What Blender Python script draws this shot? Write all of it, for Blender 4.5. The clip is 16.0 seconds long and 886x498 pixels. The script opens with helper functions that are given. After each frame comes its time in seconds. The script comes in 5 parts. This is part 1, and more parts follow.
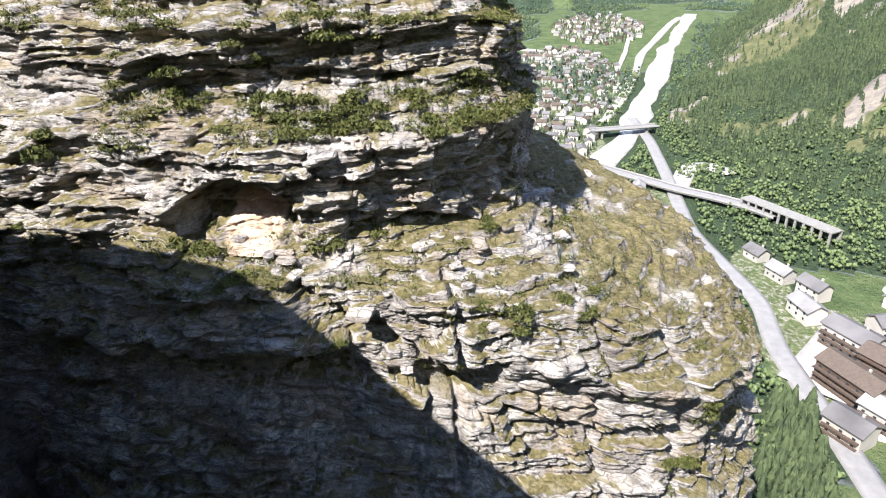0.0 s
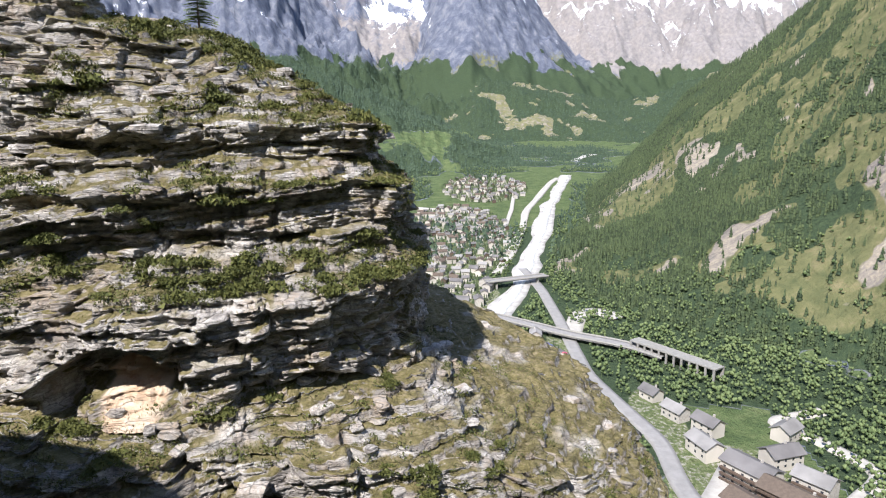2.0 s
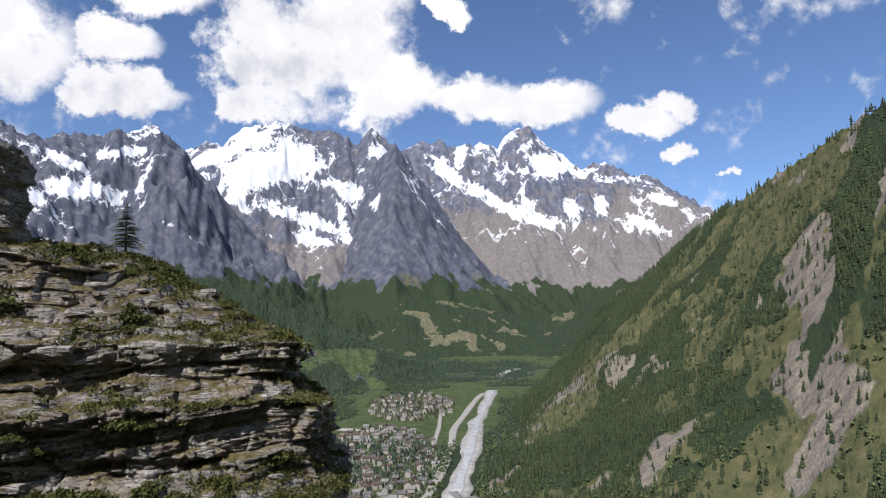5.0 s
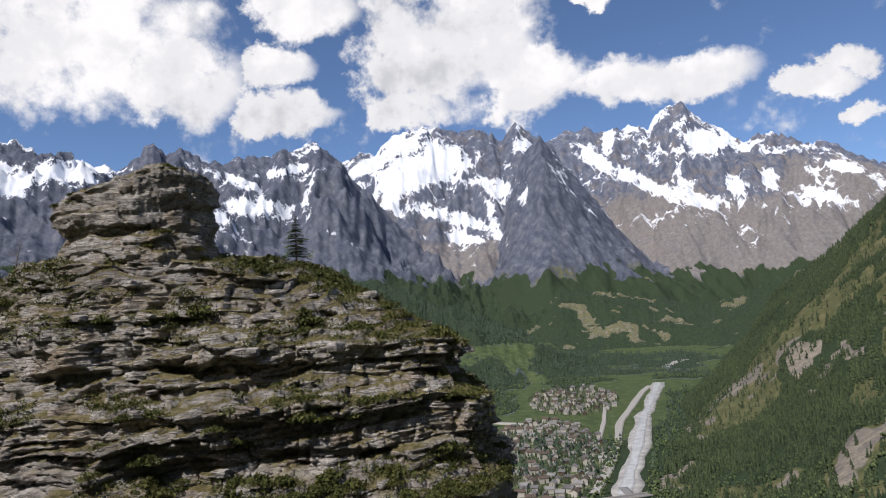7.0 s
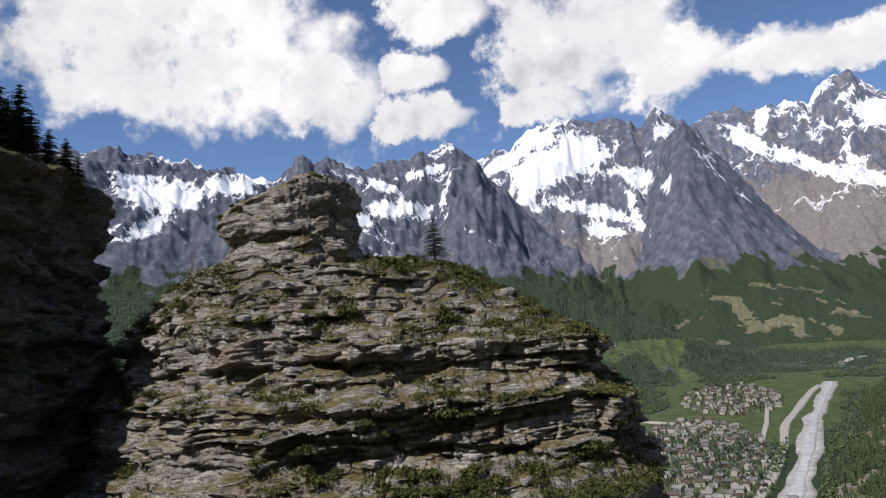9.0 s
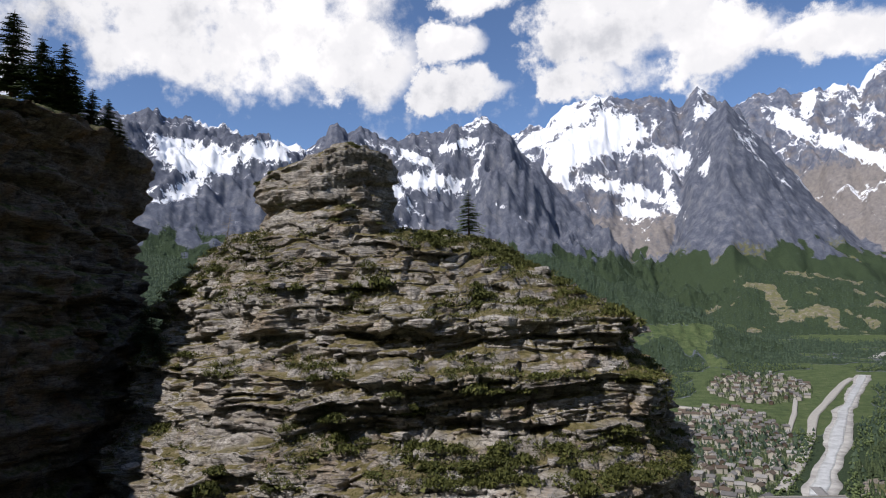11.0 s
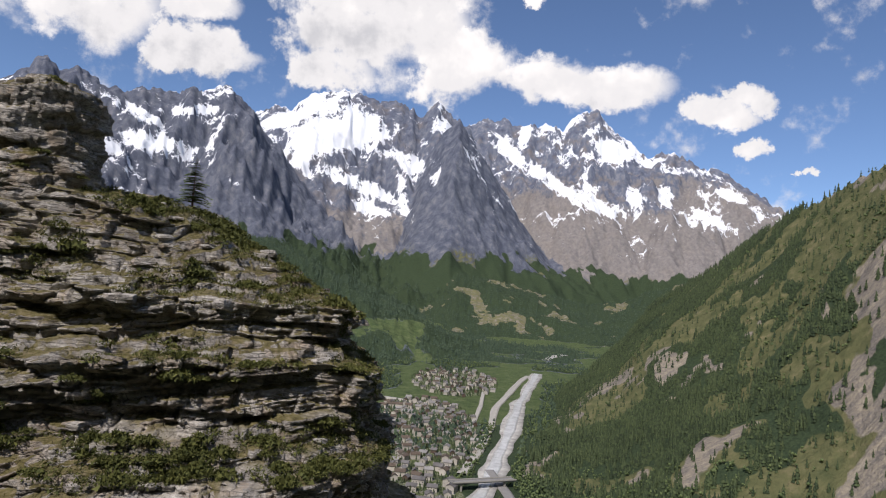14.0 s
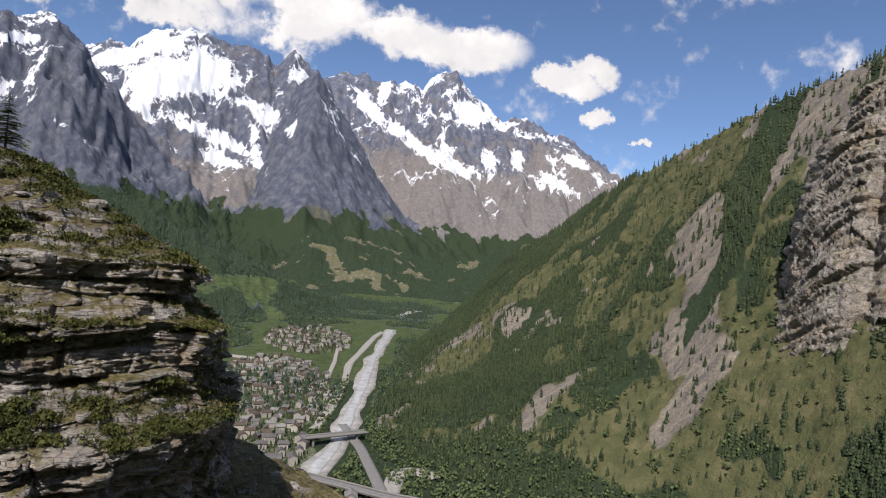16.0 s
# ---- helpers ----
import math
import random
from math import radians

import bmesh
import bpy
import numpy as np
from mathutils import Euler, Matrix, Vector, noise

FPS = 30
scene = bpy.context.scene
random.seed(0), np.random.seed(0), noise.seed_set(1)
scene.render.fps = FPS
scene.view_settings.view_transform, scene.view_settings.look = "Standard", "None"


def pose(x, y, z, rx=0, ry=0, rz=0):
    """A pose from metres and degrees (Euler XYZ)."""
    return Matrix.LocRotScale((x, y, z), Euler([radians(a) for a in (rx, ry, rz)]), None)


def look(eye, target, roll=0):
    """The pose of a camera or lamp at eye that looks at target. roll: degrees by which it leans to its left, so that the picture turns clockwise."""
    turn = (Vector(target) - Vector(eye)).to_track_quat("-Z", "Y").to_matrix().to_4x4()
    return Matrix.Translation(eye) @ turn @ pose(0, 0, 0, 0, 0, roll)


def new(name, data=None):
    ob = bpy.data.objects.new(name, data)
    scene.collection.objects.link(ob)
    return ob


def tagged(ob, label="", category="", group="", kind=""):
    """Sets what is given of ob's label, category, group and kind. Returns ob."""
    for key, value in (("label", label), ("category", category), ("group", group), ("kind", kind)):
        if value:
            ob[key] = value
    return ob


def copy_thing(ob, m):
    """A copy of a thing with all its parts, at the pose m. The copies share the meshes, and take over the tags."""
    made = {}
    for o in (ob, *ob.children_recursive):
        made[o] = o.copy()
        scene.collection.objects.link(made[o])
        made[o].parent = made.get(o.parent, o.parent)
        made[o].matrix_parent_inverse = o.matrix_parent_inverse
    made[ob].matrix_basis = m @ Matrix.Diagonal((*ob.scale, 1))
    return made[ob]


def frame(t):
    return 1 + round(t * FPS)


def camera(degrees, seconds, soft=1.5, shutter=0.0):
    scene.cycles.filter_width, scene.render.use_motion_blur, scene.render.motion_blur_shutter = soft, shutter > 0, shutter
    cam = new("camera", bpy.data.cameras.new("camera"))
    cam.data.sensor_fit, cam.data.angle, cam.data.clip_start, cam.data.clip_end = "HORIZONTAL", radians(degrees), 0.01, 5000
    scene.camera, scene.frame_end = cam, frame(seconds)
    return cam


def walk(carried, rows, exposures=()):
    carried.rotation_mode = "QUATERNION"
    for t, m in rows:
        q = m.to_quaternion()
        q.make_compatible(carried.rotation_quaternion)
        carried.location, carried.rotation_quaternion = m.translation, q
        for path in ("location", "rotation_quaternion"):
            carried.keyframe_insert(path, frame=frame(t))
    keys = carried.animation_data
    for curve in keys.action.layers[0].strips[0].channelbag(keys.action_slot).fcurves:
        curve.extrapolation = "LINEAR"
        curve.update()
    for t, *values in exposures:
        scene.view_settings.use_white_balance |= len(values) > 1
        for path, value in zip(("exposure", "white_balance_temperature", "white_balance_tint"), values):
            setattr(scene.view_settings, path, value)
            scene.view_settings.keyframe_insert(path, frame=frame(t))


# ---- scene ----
cam = camera(69.3, 16.0, 1.1)
# seconds, eye x y z, heading to the right of +y, pitch up, lean (degrees)
PATH = [
    (0.0, -0.65, 0.80, 164.70, -13.19, -25.48, -1.02),
    (0.5, -0.54, 0.89, 164.73, -9.43, -22.29, -1.10),
    (1.0, -0.44, 0.96, 164.77, -6.35, -18.67, -0.82),
    (1.5, -0.39, 0.98, 164.85, -4.86, -15.00, -0.73),
    (2.0, -0.39, 1.03, 164.95, -3.72, -11.93, -0.48),
    (2.5, -0.39, 1.13, 165.05, -2.32, -8.43, 0.09),
    (3.0, -0.37, 1.19, 165.12, -1.19, -4.36, -0.05),
    (3.5, -0.34, 1.19, 165.16, 1.05, -0.74, -0.30),
    (3.7, -0.32, 1.21, 165.18, 1.78, 0.46, -0.42),
    (4.2, -0.13, 0.53, 165.08, 3.04, 3.38, -0.76),
    (4.7, 0.05, -0.15, 164.97, 3.41, 5.94, -1.13),
    (5.2, 0.24, -0.83, 164.86, 2.63, 7.71, -1.55),
    (5.8, 0.46, -1.64, 164.73, -0.23, 8.16, -2.13),
    (6.0, 0.52, -1.66, 164.74, -1.74, 7.85, -2.34),
    (6.5, 0.59, -1.62, 164.74, -6.59, 7.35, -2.94),
    (7.0, 0.70, -1.59, 164.76, -10.46, 7.25, -3.46),
    (7.5, 0.82, -1.56, 164.80, -14.02, 7.47, -3.55),
    (8.0, 0.93, -1.52, 164.84, -17.41, 7.50, -3.43),
    (8.5, 0.98, -1.50, 164.85, -20.14, 7.48, -3.85),
    (9.0, 0.97, -1.50, 164.83, -22.83, 7.69, -3.84),
    (9.2, 0.92, -1.47, 164.82, -23.84, 7.71, -3.58),
    (9.7, 0.65, -1.36, 164.91, -26.03, 7.28, -3.05),
    (10.2, 0.38, -1.26, 165.00, -27.26, 6.48, -2.59),
    (10.8, 0.05, -1.14, 165.11, -26.50, 5.63, -1.65),
    (11.3, -0.22, -1.03, 165.20, -23.21, 5.51, -0.14),
    (11.5, -0.32, -0.57, 165.21, -21.10, 5.67, 0.66),
    (12.0, -0.46, -0.03, 165.23, -15.44, 5.96, 1.78),
    (12.5, -0.59, 0.42, 165.26, -11.90, 6.69, 2.69),
    (13.0, -0.62, 0.69, 165.27, -8.04, 6.99, 3.79),
    (13.5, -0.53, 0.86, 165.24, -4.93, 6.88, 3.85),
    (14.0, -0.38, 0.99, 165.19, -1.78, 5.02, 3.93),
    (14.5, -0.25, 1.08, 165.17, 0.89, 3.01, 3.35),
    (15.0, -0.11, 1.04, 165.18, 4.42, 2.34, 3.97),
    (15.5, 0.08, 0.75, 165.18, 7.83, 1.83, 4.10),
    (16.0, 0.29, 0.25, 165.14, 11.21, 2.12, 4.26),
]


def pose_row(x, y, z, yaw, pitch, lean):
    a, b = radians(yaw), radians(pitch)
    way = Vector((math.sin(a) * math.cos(b), math.cos(a) * math.cos(b), math.sin(b)))
    eye = Vector((x, y, z))
    return look(eye, eye + way * 100, lean)


EXPOSURES = [(0.0, 1.5, 6350, 13), (1.5, 1.15, 6350, 13), (2.5, 0.95, 6350, 12), (3.7, 0.5, 6350, 12), (5.2, -0.1, 6450, 13), (5.8, -0.2, 6500, 13), (9.2, -0.2, 6550, 13), (11.3, -0.1, 6550, 13), (14.0, -0.15, 6700, 14), (16.0, -0.15, 6750, 14)]
walk(cam, [(row[0], pose_row(*row[1:])) for row in PATH], EXPOSURES)

# ---------------------------------------------------------------- sky and sun
SUN_TO = Vector((-0.25, -0.61, 0.75)).normalized()
world = bpy.data.worlds.new("world")
scene.world = world
world.use_nodes = True


class Nodes:
    """Short hand for building a node tree."""

    def __init__(self, tree):
        self.tree = tree
        tree.nodes.clear()

    def add(self, kind, operation="", use_clamp=False):
        n = self.tree.nodes.new(kind)
        if operation:
            n.operation = operation
        if use_clamp:
            n.use_clamp = True
        return n

    def put(self, socket, value):
        if isinstance(value, bpy.types.NodeSocket):
            self.tree.links.new(value, socket)
        elif value is not None:
            socket.default_value = value

    def math(self, op, a, b=None, c=None, clamp=False):
        n = self.add("ShaderNodeMath", operation=op, use_clamp=clamp)
        for s, v in zip(n.inputs, (a, b, c)):
            self.put(s, v)
        return n.outputs[0]

    def noise(self, vec, scale, detail=4.0, rough=0.55, distort=0.0, out=0):
        n = self.add("ShaderNodeTexNoise")
        self.put(n.inputs["Vector"], vec)
        n.inputs["Scale"].default_value, n.inputs["Detail"].default_value = scale, detail
        n.inputs["Roughness"].default_value, n.inputs["Distortion"].default_value = rough, distort
        return n.outputs[out]

    def ramp(self, fac, stops, smooth=False):
        n = self.add("ShaderNodeValToRGB")
        if smooth:
            n.color_ramp.interpolation = "EASE"
        e = n.color_ramp.elements
        while len(e) < len(stops):
            e.new(0.5)
        for el, (p, c) in zip(e, stops):
            el.position = p
            el.color = (*c, 1) if isinstance(c, tuple) else (c, c, c, 1)
        self.put(n.inputs[0], fac)
        return n.outputs[0]

    def mix(self, fac, a, b, blend="MIX"):
        n = self.add("ShaderNodeMix")
        n.data_type, n.blend_type = "RGBA", blend
        self.put(n.inputs[0], fac)
        for s, v in ((n.inputs[6], a), (n.inputs[7], b)):
            self.put(s, (*v, 1) if isinstance(v, tuple) and len(v) == 3 else v)
        return n.outputs[2]

    def scaled(self, vec, s, rot=(0, 0, 0)):
        n = self.add("ShaderNodeMapping")
        self.put(n.inputs["Vector"], vec)
        n.inputs["Scale"].default_value, n.inputs["Rotation"].default_value = s, rot
        return n.outputs[0]


def build_sky():
    k = Nodes(world.node_tree)
    out = k.add("ShaderNodeOutputWorld")
    sky = k.add("ShaderNodeTexSky")
    sky.sky_type, sky.sun_disc = "NISHITA", False
    sky.sun_elevation = math.asin(SUN_TO.z)
    sky.sun_rotation = math.atan2(SUN_TO.x, SUN_TO.y)
    sky.altitude, sky.air_density, sky.dust_density, sky.ozone_density = 2600, 1.0, 0.05, 5.0
    geo = k.add("ShaderNodeTexCoord").outputs["Generated"]
    sep = k.add("ShaderNodeSeparateXYZ")
    k.put(sep.inputs[0], geo)
    az = k.math("MULTIPLY", k.math("ARCTAN2", sep.outputs[0], sep.outputs[1]), 57.2958)
    el = k.math("MULTIPLY", k.math("ARCSINE", sep.outputs[2]), 57.2958)
    # cumulus banks: heading, height, half width, half height in degrees
    banks = [(-45, 24.5, 16.5, 7.6), (-33, 22, 6, 4), (-25.3, 23.2, 4, 2), (-23.6, 19.6, 5, 1.9), (-23, 27.8, 6, 2.6), (-10, 24.2, 8.2, 6.0), (-12, 19.6, 4, 1.6), (-7, 30, 9, 5), (-1.5, 21, 6, 3.2),
             (6, 20.3, 6.5, 2.5), (12.5, 19.2, 5.2, 2.3), (21.3, 17.3, 3.0, 1.3), (24, 18.3, 1.9, 1.2), (24, 14.6, 1.2, 0.95), (26.9, 12.9, 0.6, 0.4), (4, 27.3, 2.2, 0.9), (-75, 25, 22, 10), (70, 30, 12, 5), (140, 28, 25, 8), (-140, 30, 20, 8)]
    warp = k.add("ShaderNodeSeparateColor")
    k.put(warp.inputs[0], k.noise(geo, 8.0, 8.0, 0.66, out=1))
    az2 = k.math("ADD", az, k.math("MULTIPLY", k.math("SUBTRACT", warp.outputs[0], 0.5), 11.0))
    el2 = k.math("ADD", el, k.math("MULTIPLY", k.math("SUBTRACT", warp.outputs[1], 0.5), 7.0))
    total = None
    for a, e, w, h in banks:
        dx = k.math("DIVIDE", k.math("SUBTRACT", az2, a), w)
        dy = k.math("DIVIDE", k.math("SUBTRACT", el2, e), h)
        q = k.math("SUBTRACT", 1.25, k.math("ADD", k.math("MULTIPLY", dx, dx), k.math("MULTIPLY", dy, dy)), clamp=True)
        total = q if total is None else k.math("MAXIMUM", total, q)
    fine = k.noise(geo, 16.0, 8.0, 0.6)
    dens = k.math("ADD", k.math("ADD", total, k.math("MULTIPLY", k.math("SUBTRACT", fine, 0.5), 2.6)), k.math("MULTIPLY", k.math("SUBTRACT", k.noise(geo, 7.0, 3.0, 0.5), 0.5), 1.2))
    cover = k.ramp(dens, [(0.12, 0.0), (0.80, 1.0)], True)
    body = k.noise(geo, 5.0, 5.0, 0.55)
    puff = k.math("ADD", k.math("MULTIPLY", body, 0.6), k.math("MULTIPLY", k.noise(geo, 22.0, 6.0, 0.6), 0.4))
    shade = k.ramp(puff, [(0.34, (0.60, 0.62, 0.66)), (0.48, (0.84, 0.85, 0.87)), (0.60, (1.0, 1.0, 1.0))], True)
    cloud = k.add("ShaderNodeVectorMath", operation="SCALE")
    k.put(cloud.inputs[0], shade)
    cloud.inputs["Scale"].default_value = CLOUD
    bg_sky, bg_cloud = k.add("ShaderNodeBackground"), k.add("ShaderNodeBackground")
    k.put(bg_sky.inputs[0], sky.outputs[0])
    bg_sky.inputs[1].default_value = 0.15
    k.put(bg_cloud.inputs[0], cloud.outputs[0])
    mixer = k.add("ShaderNodeMixShader")
    k.put(mixer.inputs[0], cover)
    k.put(mixer.inputs[1], bg_sky.outputs[0])
    k.put(mixer.inputs[2], bg_cloud.outputs[0])
    k.put(out.inputs[0], mixer.outputs[0])


CLOUD = 1.15
build_sky()
sun = new("sun", bpy.data.lights.new("sun", "SUN"))
sun.data.energy, sun.data.angle, sun.data.color = 5.0, radians(0.53), (1.0, 0.955, 0.895)
sun.matrix_basis = look(SUN_TO * 900, (0, 0, 0))

# ---------------------------------------------------------------- noise
def lattice(i, j, k, seed):
    h = (i.astype(np.int64) * 73856093) ^ (j.astype(np.int64) * 19349663) ^ (k.astype(np.int64) * 83492791) ^ (seed * 2654435761)
    h = (h ^ (h >> 13)) * 1274126177 & 0xFFFFFFFF
    h = (h ^ (h >> 16)) * 2246822519 & 0xFFFFFFFF
    return ((h ^ (h >> 13)) & 0xFFFFFF) / 0xFFFFFF


def smooth_noise(x, y, z=0.0, seed=1):
    """Value noise, 0 to 1."""
    x, y, z = np.broadcast_arrays(np.asarray(x, float), np.asarray(y, float), np.asarray(z, float))
    i, j, k = np.floor(x), np.floor(y), np.floor(z)
    u, v, w = x - i, y - j, z - k
    u, v, w = (q * q * (3 - 2 * q) for q in (u, v, w))
    res = 0.0
    for a in (0, 1):
        for b in (0, 1):
            for c in (0, 1):
                res = res + lattice(i + a, j + b, k + c, seed) * (u if a else 1 - u) * (v if b else 1 - v) * (w if c else 1 - w)
    return res


def fbm(x, y, z=0.0, octaves=4, seed=1, gain=0.5):
    total, amp, norm, f = 0.0, 1.0, 0.0, 1.0
    for o in range(octaves):
        total = total + amp * smooth_noise(np.asarray(x) * f, np.asarray(y) * f, np.asarray(z) * f, seed + 17 * o)
        norm, amp, f = norm + amp, amp * gain, f * 2.03
    return total / norm


def ridged(x, y, octaves=4, seed=1, gain=0.5):
    total, amp, norm, f = 0.0, 1.0, 0.0, 1.0
    for o in range(octaves):
        total = total + amp * (1 - np.abs(2 * smooth_noise(np.asarray(x) * f, np.asarray(y) * f, 0, seed + 31 * o) - 1))
        norm, amp, f = norm + amp, amp * gain, f * 2.1
    return total / norm


def step(a, b, x):
    q = np.clip((np.asarray(x, float) - a) / (b - a), 0, 1)
    return q * q * (3 - 2 * q)


# ---------------------------------------------------------------- materials
def finish(k, colour, rough=0.9, bump=None, strength=0.5, distance=0.1, spec=0.25):
    b = k.add("ShaderNodeBsdfPrincipled")
    k.put(b.inputs["Base Color"], (*colour, 1) if isinstance(colour, tuple) else colour)
    k.put(b.inputs["Roughness"], rough)
    b.inputs["Specular IOR Level"].default_value = spec
    if bump is not None:
        n = k.add("ShaderNodeBump")
        n.inputs["Strength"].default_value, n.inputs["Distance"].default_value = strength, distance
        k.put(n.inputs["Height"], bump)
        k.put(b.inputs["Normal"], n.outputs[0])
    o = k.add("ShaderNodeOutputMaterial")
    k.put(o.inputs[0], b.outputs[0])
    return b


def material(name):
    m = bpy.data.materials.new(name)
    m.use_nodes = True
    return m, Nodes(m.node_tree)


def attribute(k, name):
    n = k.add("ShaderNodeAttribute")
    n.attribute_name = name
    return n.outputs["Fac"]


def position(k):
    return k.add("ShaderNodeNewGeometry").outputs["Position"]


def up_facing(k):
    s = k.add("ShaderNodeSeparateXYZ")
    k.put(s.inputs[0], k.add("ShaderNodeNewGeometry").outputs["Normal"])
    return s.outputs[2]


def random_of(k):
    return k.add("ShaderNodeObjectInfo").outputs["Random"]


def island(k):
    return k.add("ShaderNodeNewGeometry").outputs["Random Per Island"]


def plain(name, colour, rough=0.8, vary=0.25, scale=1.5, spec=0.3):
    m, k = material(name)
    n = k.noise(position(k), scale, 5)
    dark = tuple(c * (1 - vary) for c in colour)
    lite = tuple(min(1, c * (1 + vary)) for c in colour)
    finish(k, k.ramp(n, [(0.3, dark), (0.7, lite)]), rough, n, 0.3, 0.05, spec)
    return m


def rock_material(name, base, dark, warm, grass, fine=1.0, beds_scale=(0.16, 0.16, 2.4)):
    m, k = material(name)
    p = position(k)
    sx, sy, sz = (q / fine for q in beds_scale)
    lean = (0.05, -0.07, 0)
    beds = k.noise(k.scaled(p, (sx, sy, sz), lean), 1.0, 6, 0.62, 0.5)
    thin = k.noise(k.scaled(p, (sx * 3.5, sy * 3.5, sz * 3.2), lean), 1.0, 5, 0.62, 0.3)
    blot = k.noise(p, 0.13 / fine, 6, 0.62)
    patch = k.noise(p, 0.45 / fine, 7, 0.68)
    grain = k.noise(p, 2.4 / fine, 8, 0.7)
    crack = k.add("ShaderNodeTexVoronoi")
    crack.feature = "DISTANCE_TO_EDGE"
    k.put(crack.inputs["Vector"], k.scaled(p, (0.35 / fine, 0.35 / fine, 1.5 / fine), lean))
    crack.inputs["Scale"].default_value = 1.0
    seam = k.ramp(crack.outputs["Distance"], [(0.0, 0.0), (0.035, 1.0)])
    colour = k.ramp(beds, [(0.30, tuple(c * 0.50 for c in base)), (0.48, base), (0.70, tuple(c * 1.35 for c in base))])
    colour = k.mix(k.ramp(blot, [(0.48, 0.0), (0.64, 0.7)]), colour, dark)
    colour = k.mix(k.ramp(patch, [(0.51, 0.0), (0.63, 0.78)]), colour, tuple(c * 0.55 for c in dark))
    colour = k.mix(k.ramp(k.noise(p, 0.21 / fine, 5, 0.62, 0.6), [(0.49, 0.0), (0.66, 0.8)]), colour, warm)
    colour = k.mix(k.ramp(thin, [(0.26, 0.5), (0.39, 0.0)]), colour, tuple(c * 0.28 for c in base))
    colour = k.mix(k.math("MULTIPLY", k.ramp(grain, [(0.36, 1.0), (0.55, 0.0)]), 0.6), colour, tuple(c * 0.35 for c in base))
    colour = k.mix(k.ramp(grain, [(0.60, 0.0), (0.72, 0.5)]), colour, tuple(min(0.7, c * 1.6) for c in base))
    colour = k.mix(k.math("MULTIPLY", k.math("SUBTRACT", 1.0, seam), 0.7), colour, tuple(c * 0.25 for c in base))
    colour = k.mix(attribute(k, "fresh"), colour, k.ramp(patch, [(0.3, (0.42, 0.27, 0.17)), (0.5, (0.55, 0.42, 0.31)), (0.65, (0.62, 0.53, 0.43))]))
    flat = k.math("ADD", up_facing(k), k.math("MULTIPLY", k.math("SUBTRACT", k.noise(p, 0.6 / fine, 7, 0.7), 0.5), 1.5))
    turf = k.ramp(flat, [(0.46, 0.0), (0.70, 0.95)])
    gcol = k.ramp(k.noise(p, 1.1 / fine, 7, 0.72), [(0.32, tuple(c * 0.6 for c in grass)), (0.5, tuple(c * 1.5 for c in grass)), (0.66, (0.23, 0.19, 0.115))])
    colour = k.mix(k.math("MULTIPLY", turf, attribute(k, "turf")), colour, gcol)
    height = k.math("ADD", k.math("ADD", beds, k.math("MULTIPLY", thin, 0.7)), k.math("ADD", k.math("MULTIPLY", grain, 0.5), k.math("MULTIPLY", seam, 0.25)))
    finish(k, colour, 0.92, height, 1.0, 0.5 * fine, 0.15)
    return m


ROCK = rock_material("gneiss", (0.47, 0.445, 0.415), (0.215, 0.19, 0.17), (0.37, 0.29, 0.21), (0.088, 0.076, 0.029), 1.0, (0.22, 0.22, 1.9))
# darker copy of the gneiss: the left cliff's shade is in its colour
SHADED_ROCK = rock_material("dark_gneiss", (0.20, 0.18, 0.16), (0.09, 0.085, 0.08), (0.22, 0.15, 0.09), (0.05, 0.06, 0.02))
FAR_ROCK = rock_material("far_cliff_rock", (0.46, 0.425, 0.385), (0.34, 0.31, 0.285), (0.46, 0.37, 0.27), (0.07, 0.08, 0.03), 4.0, (1.1, 1.1, 0.16))


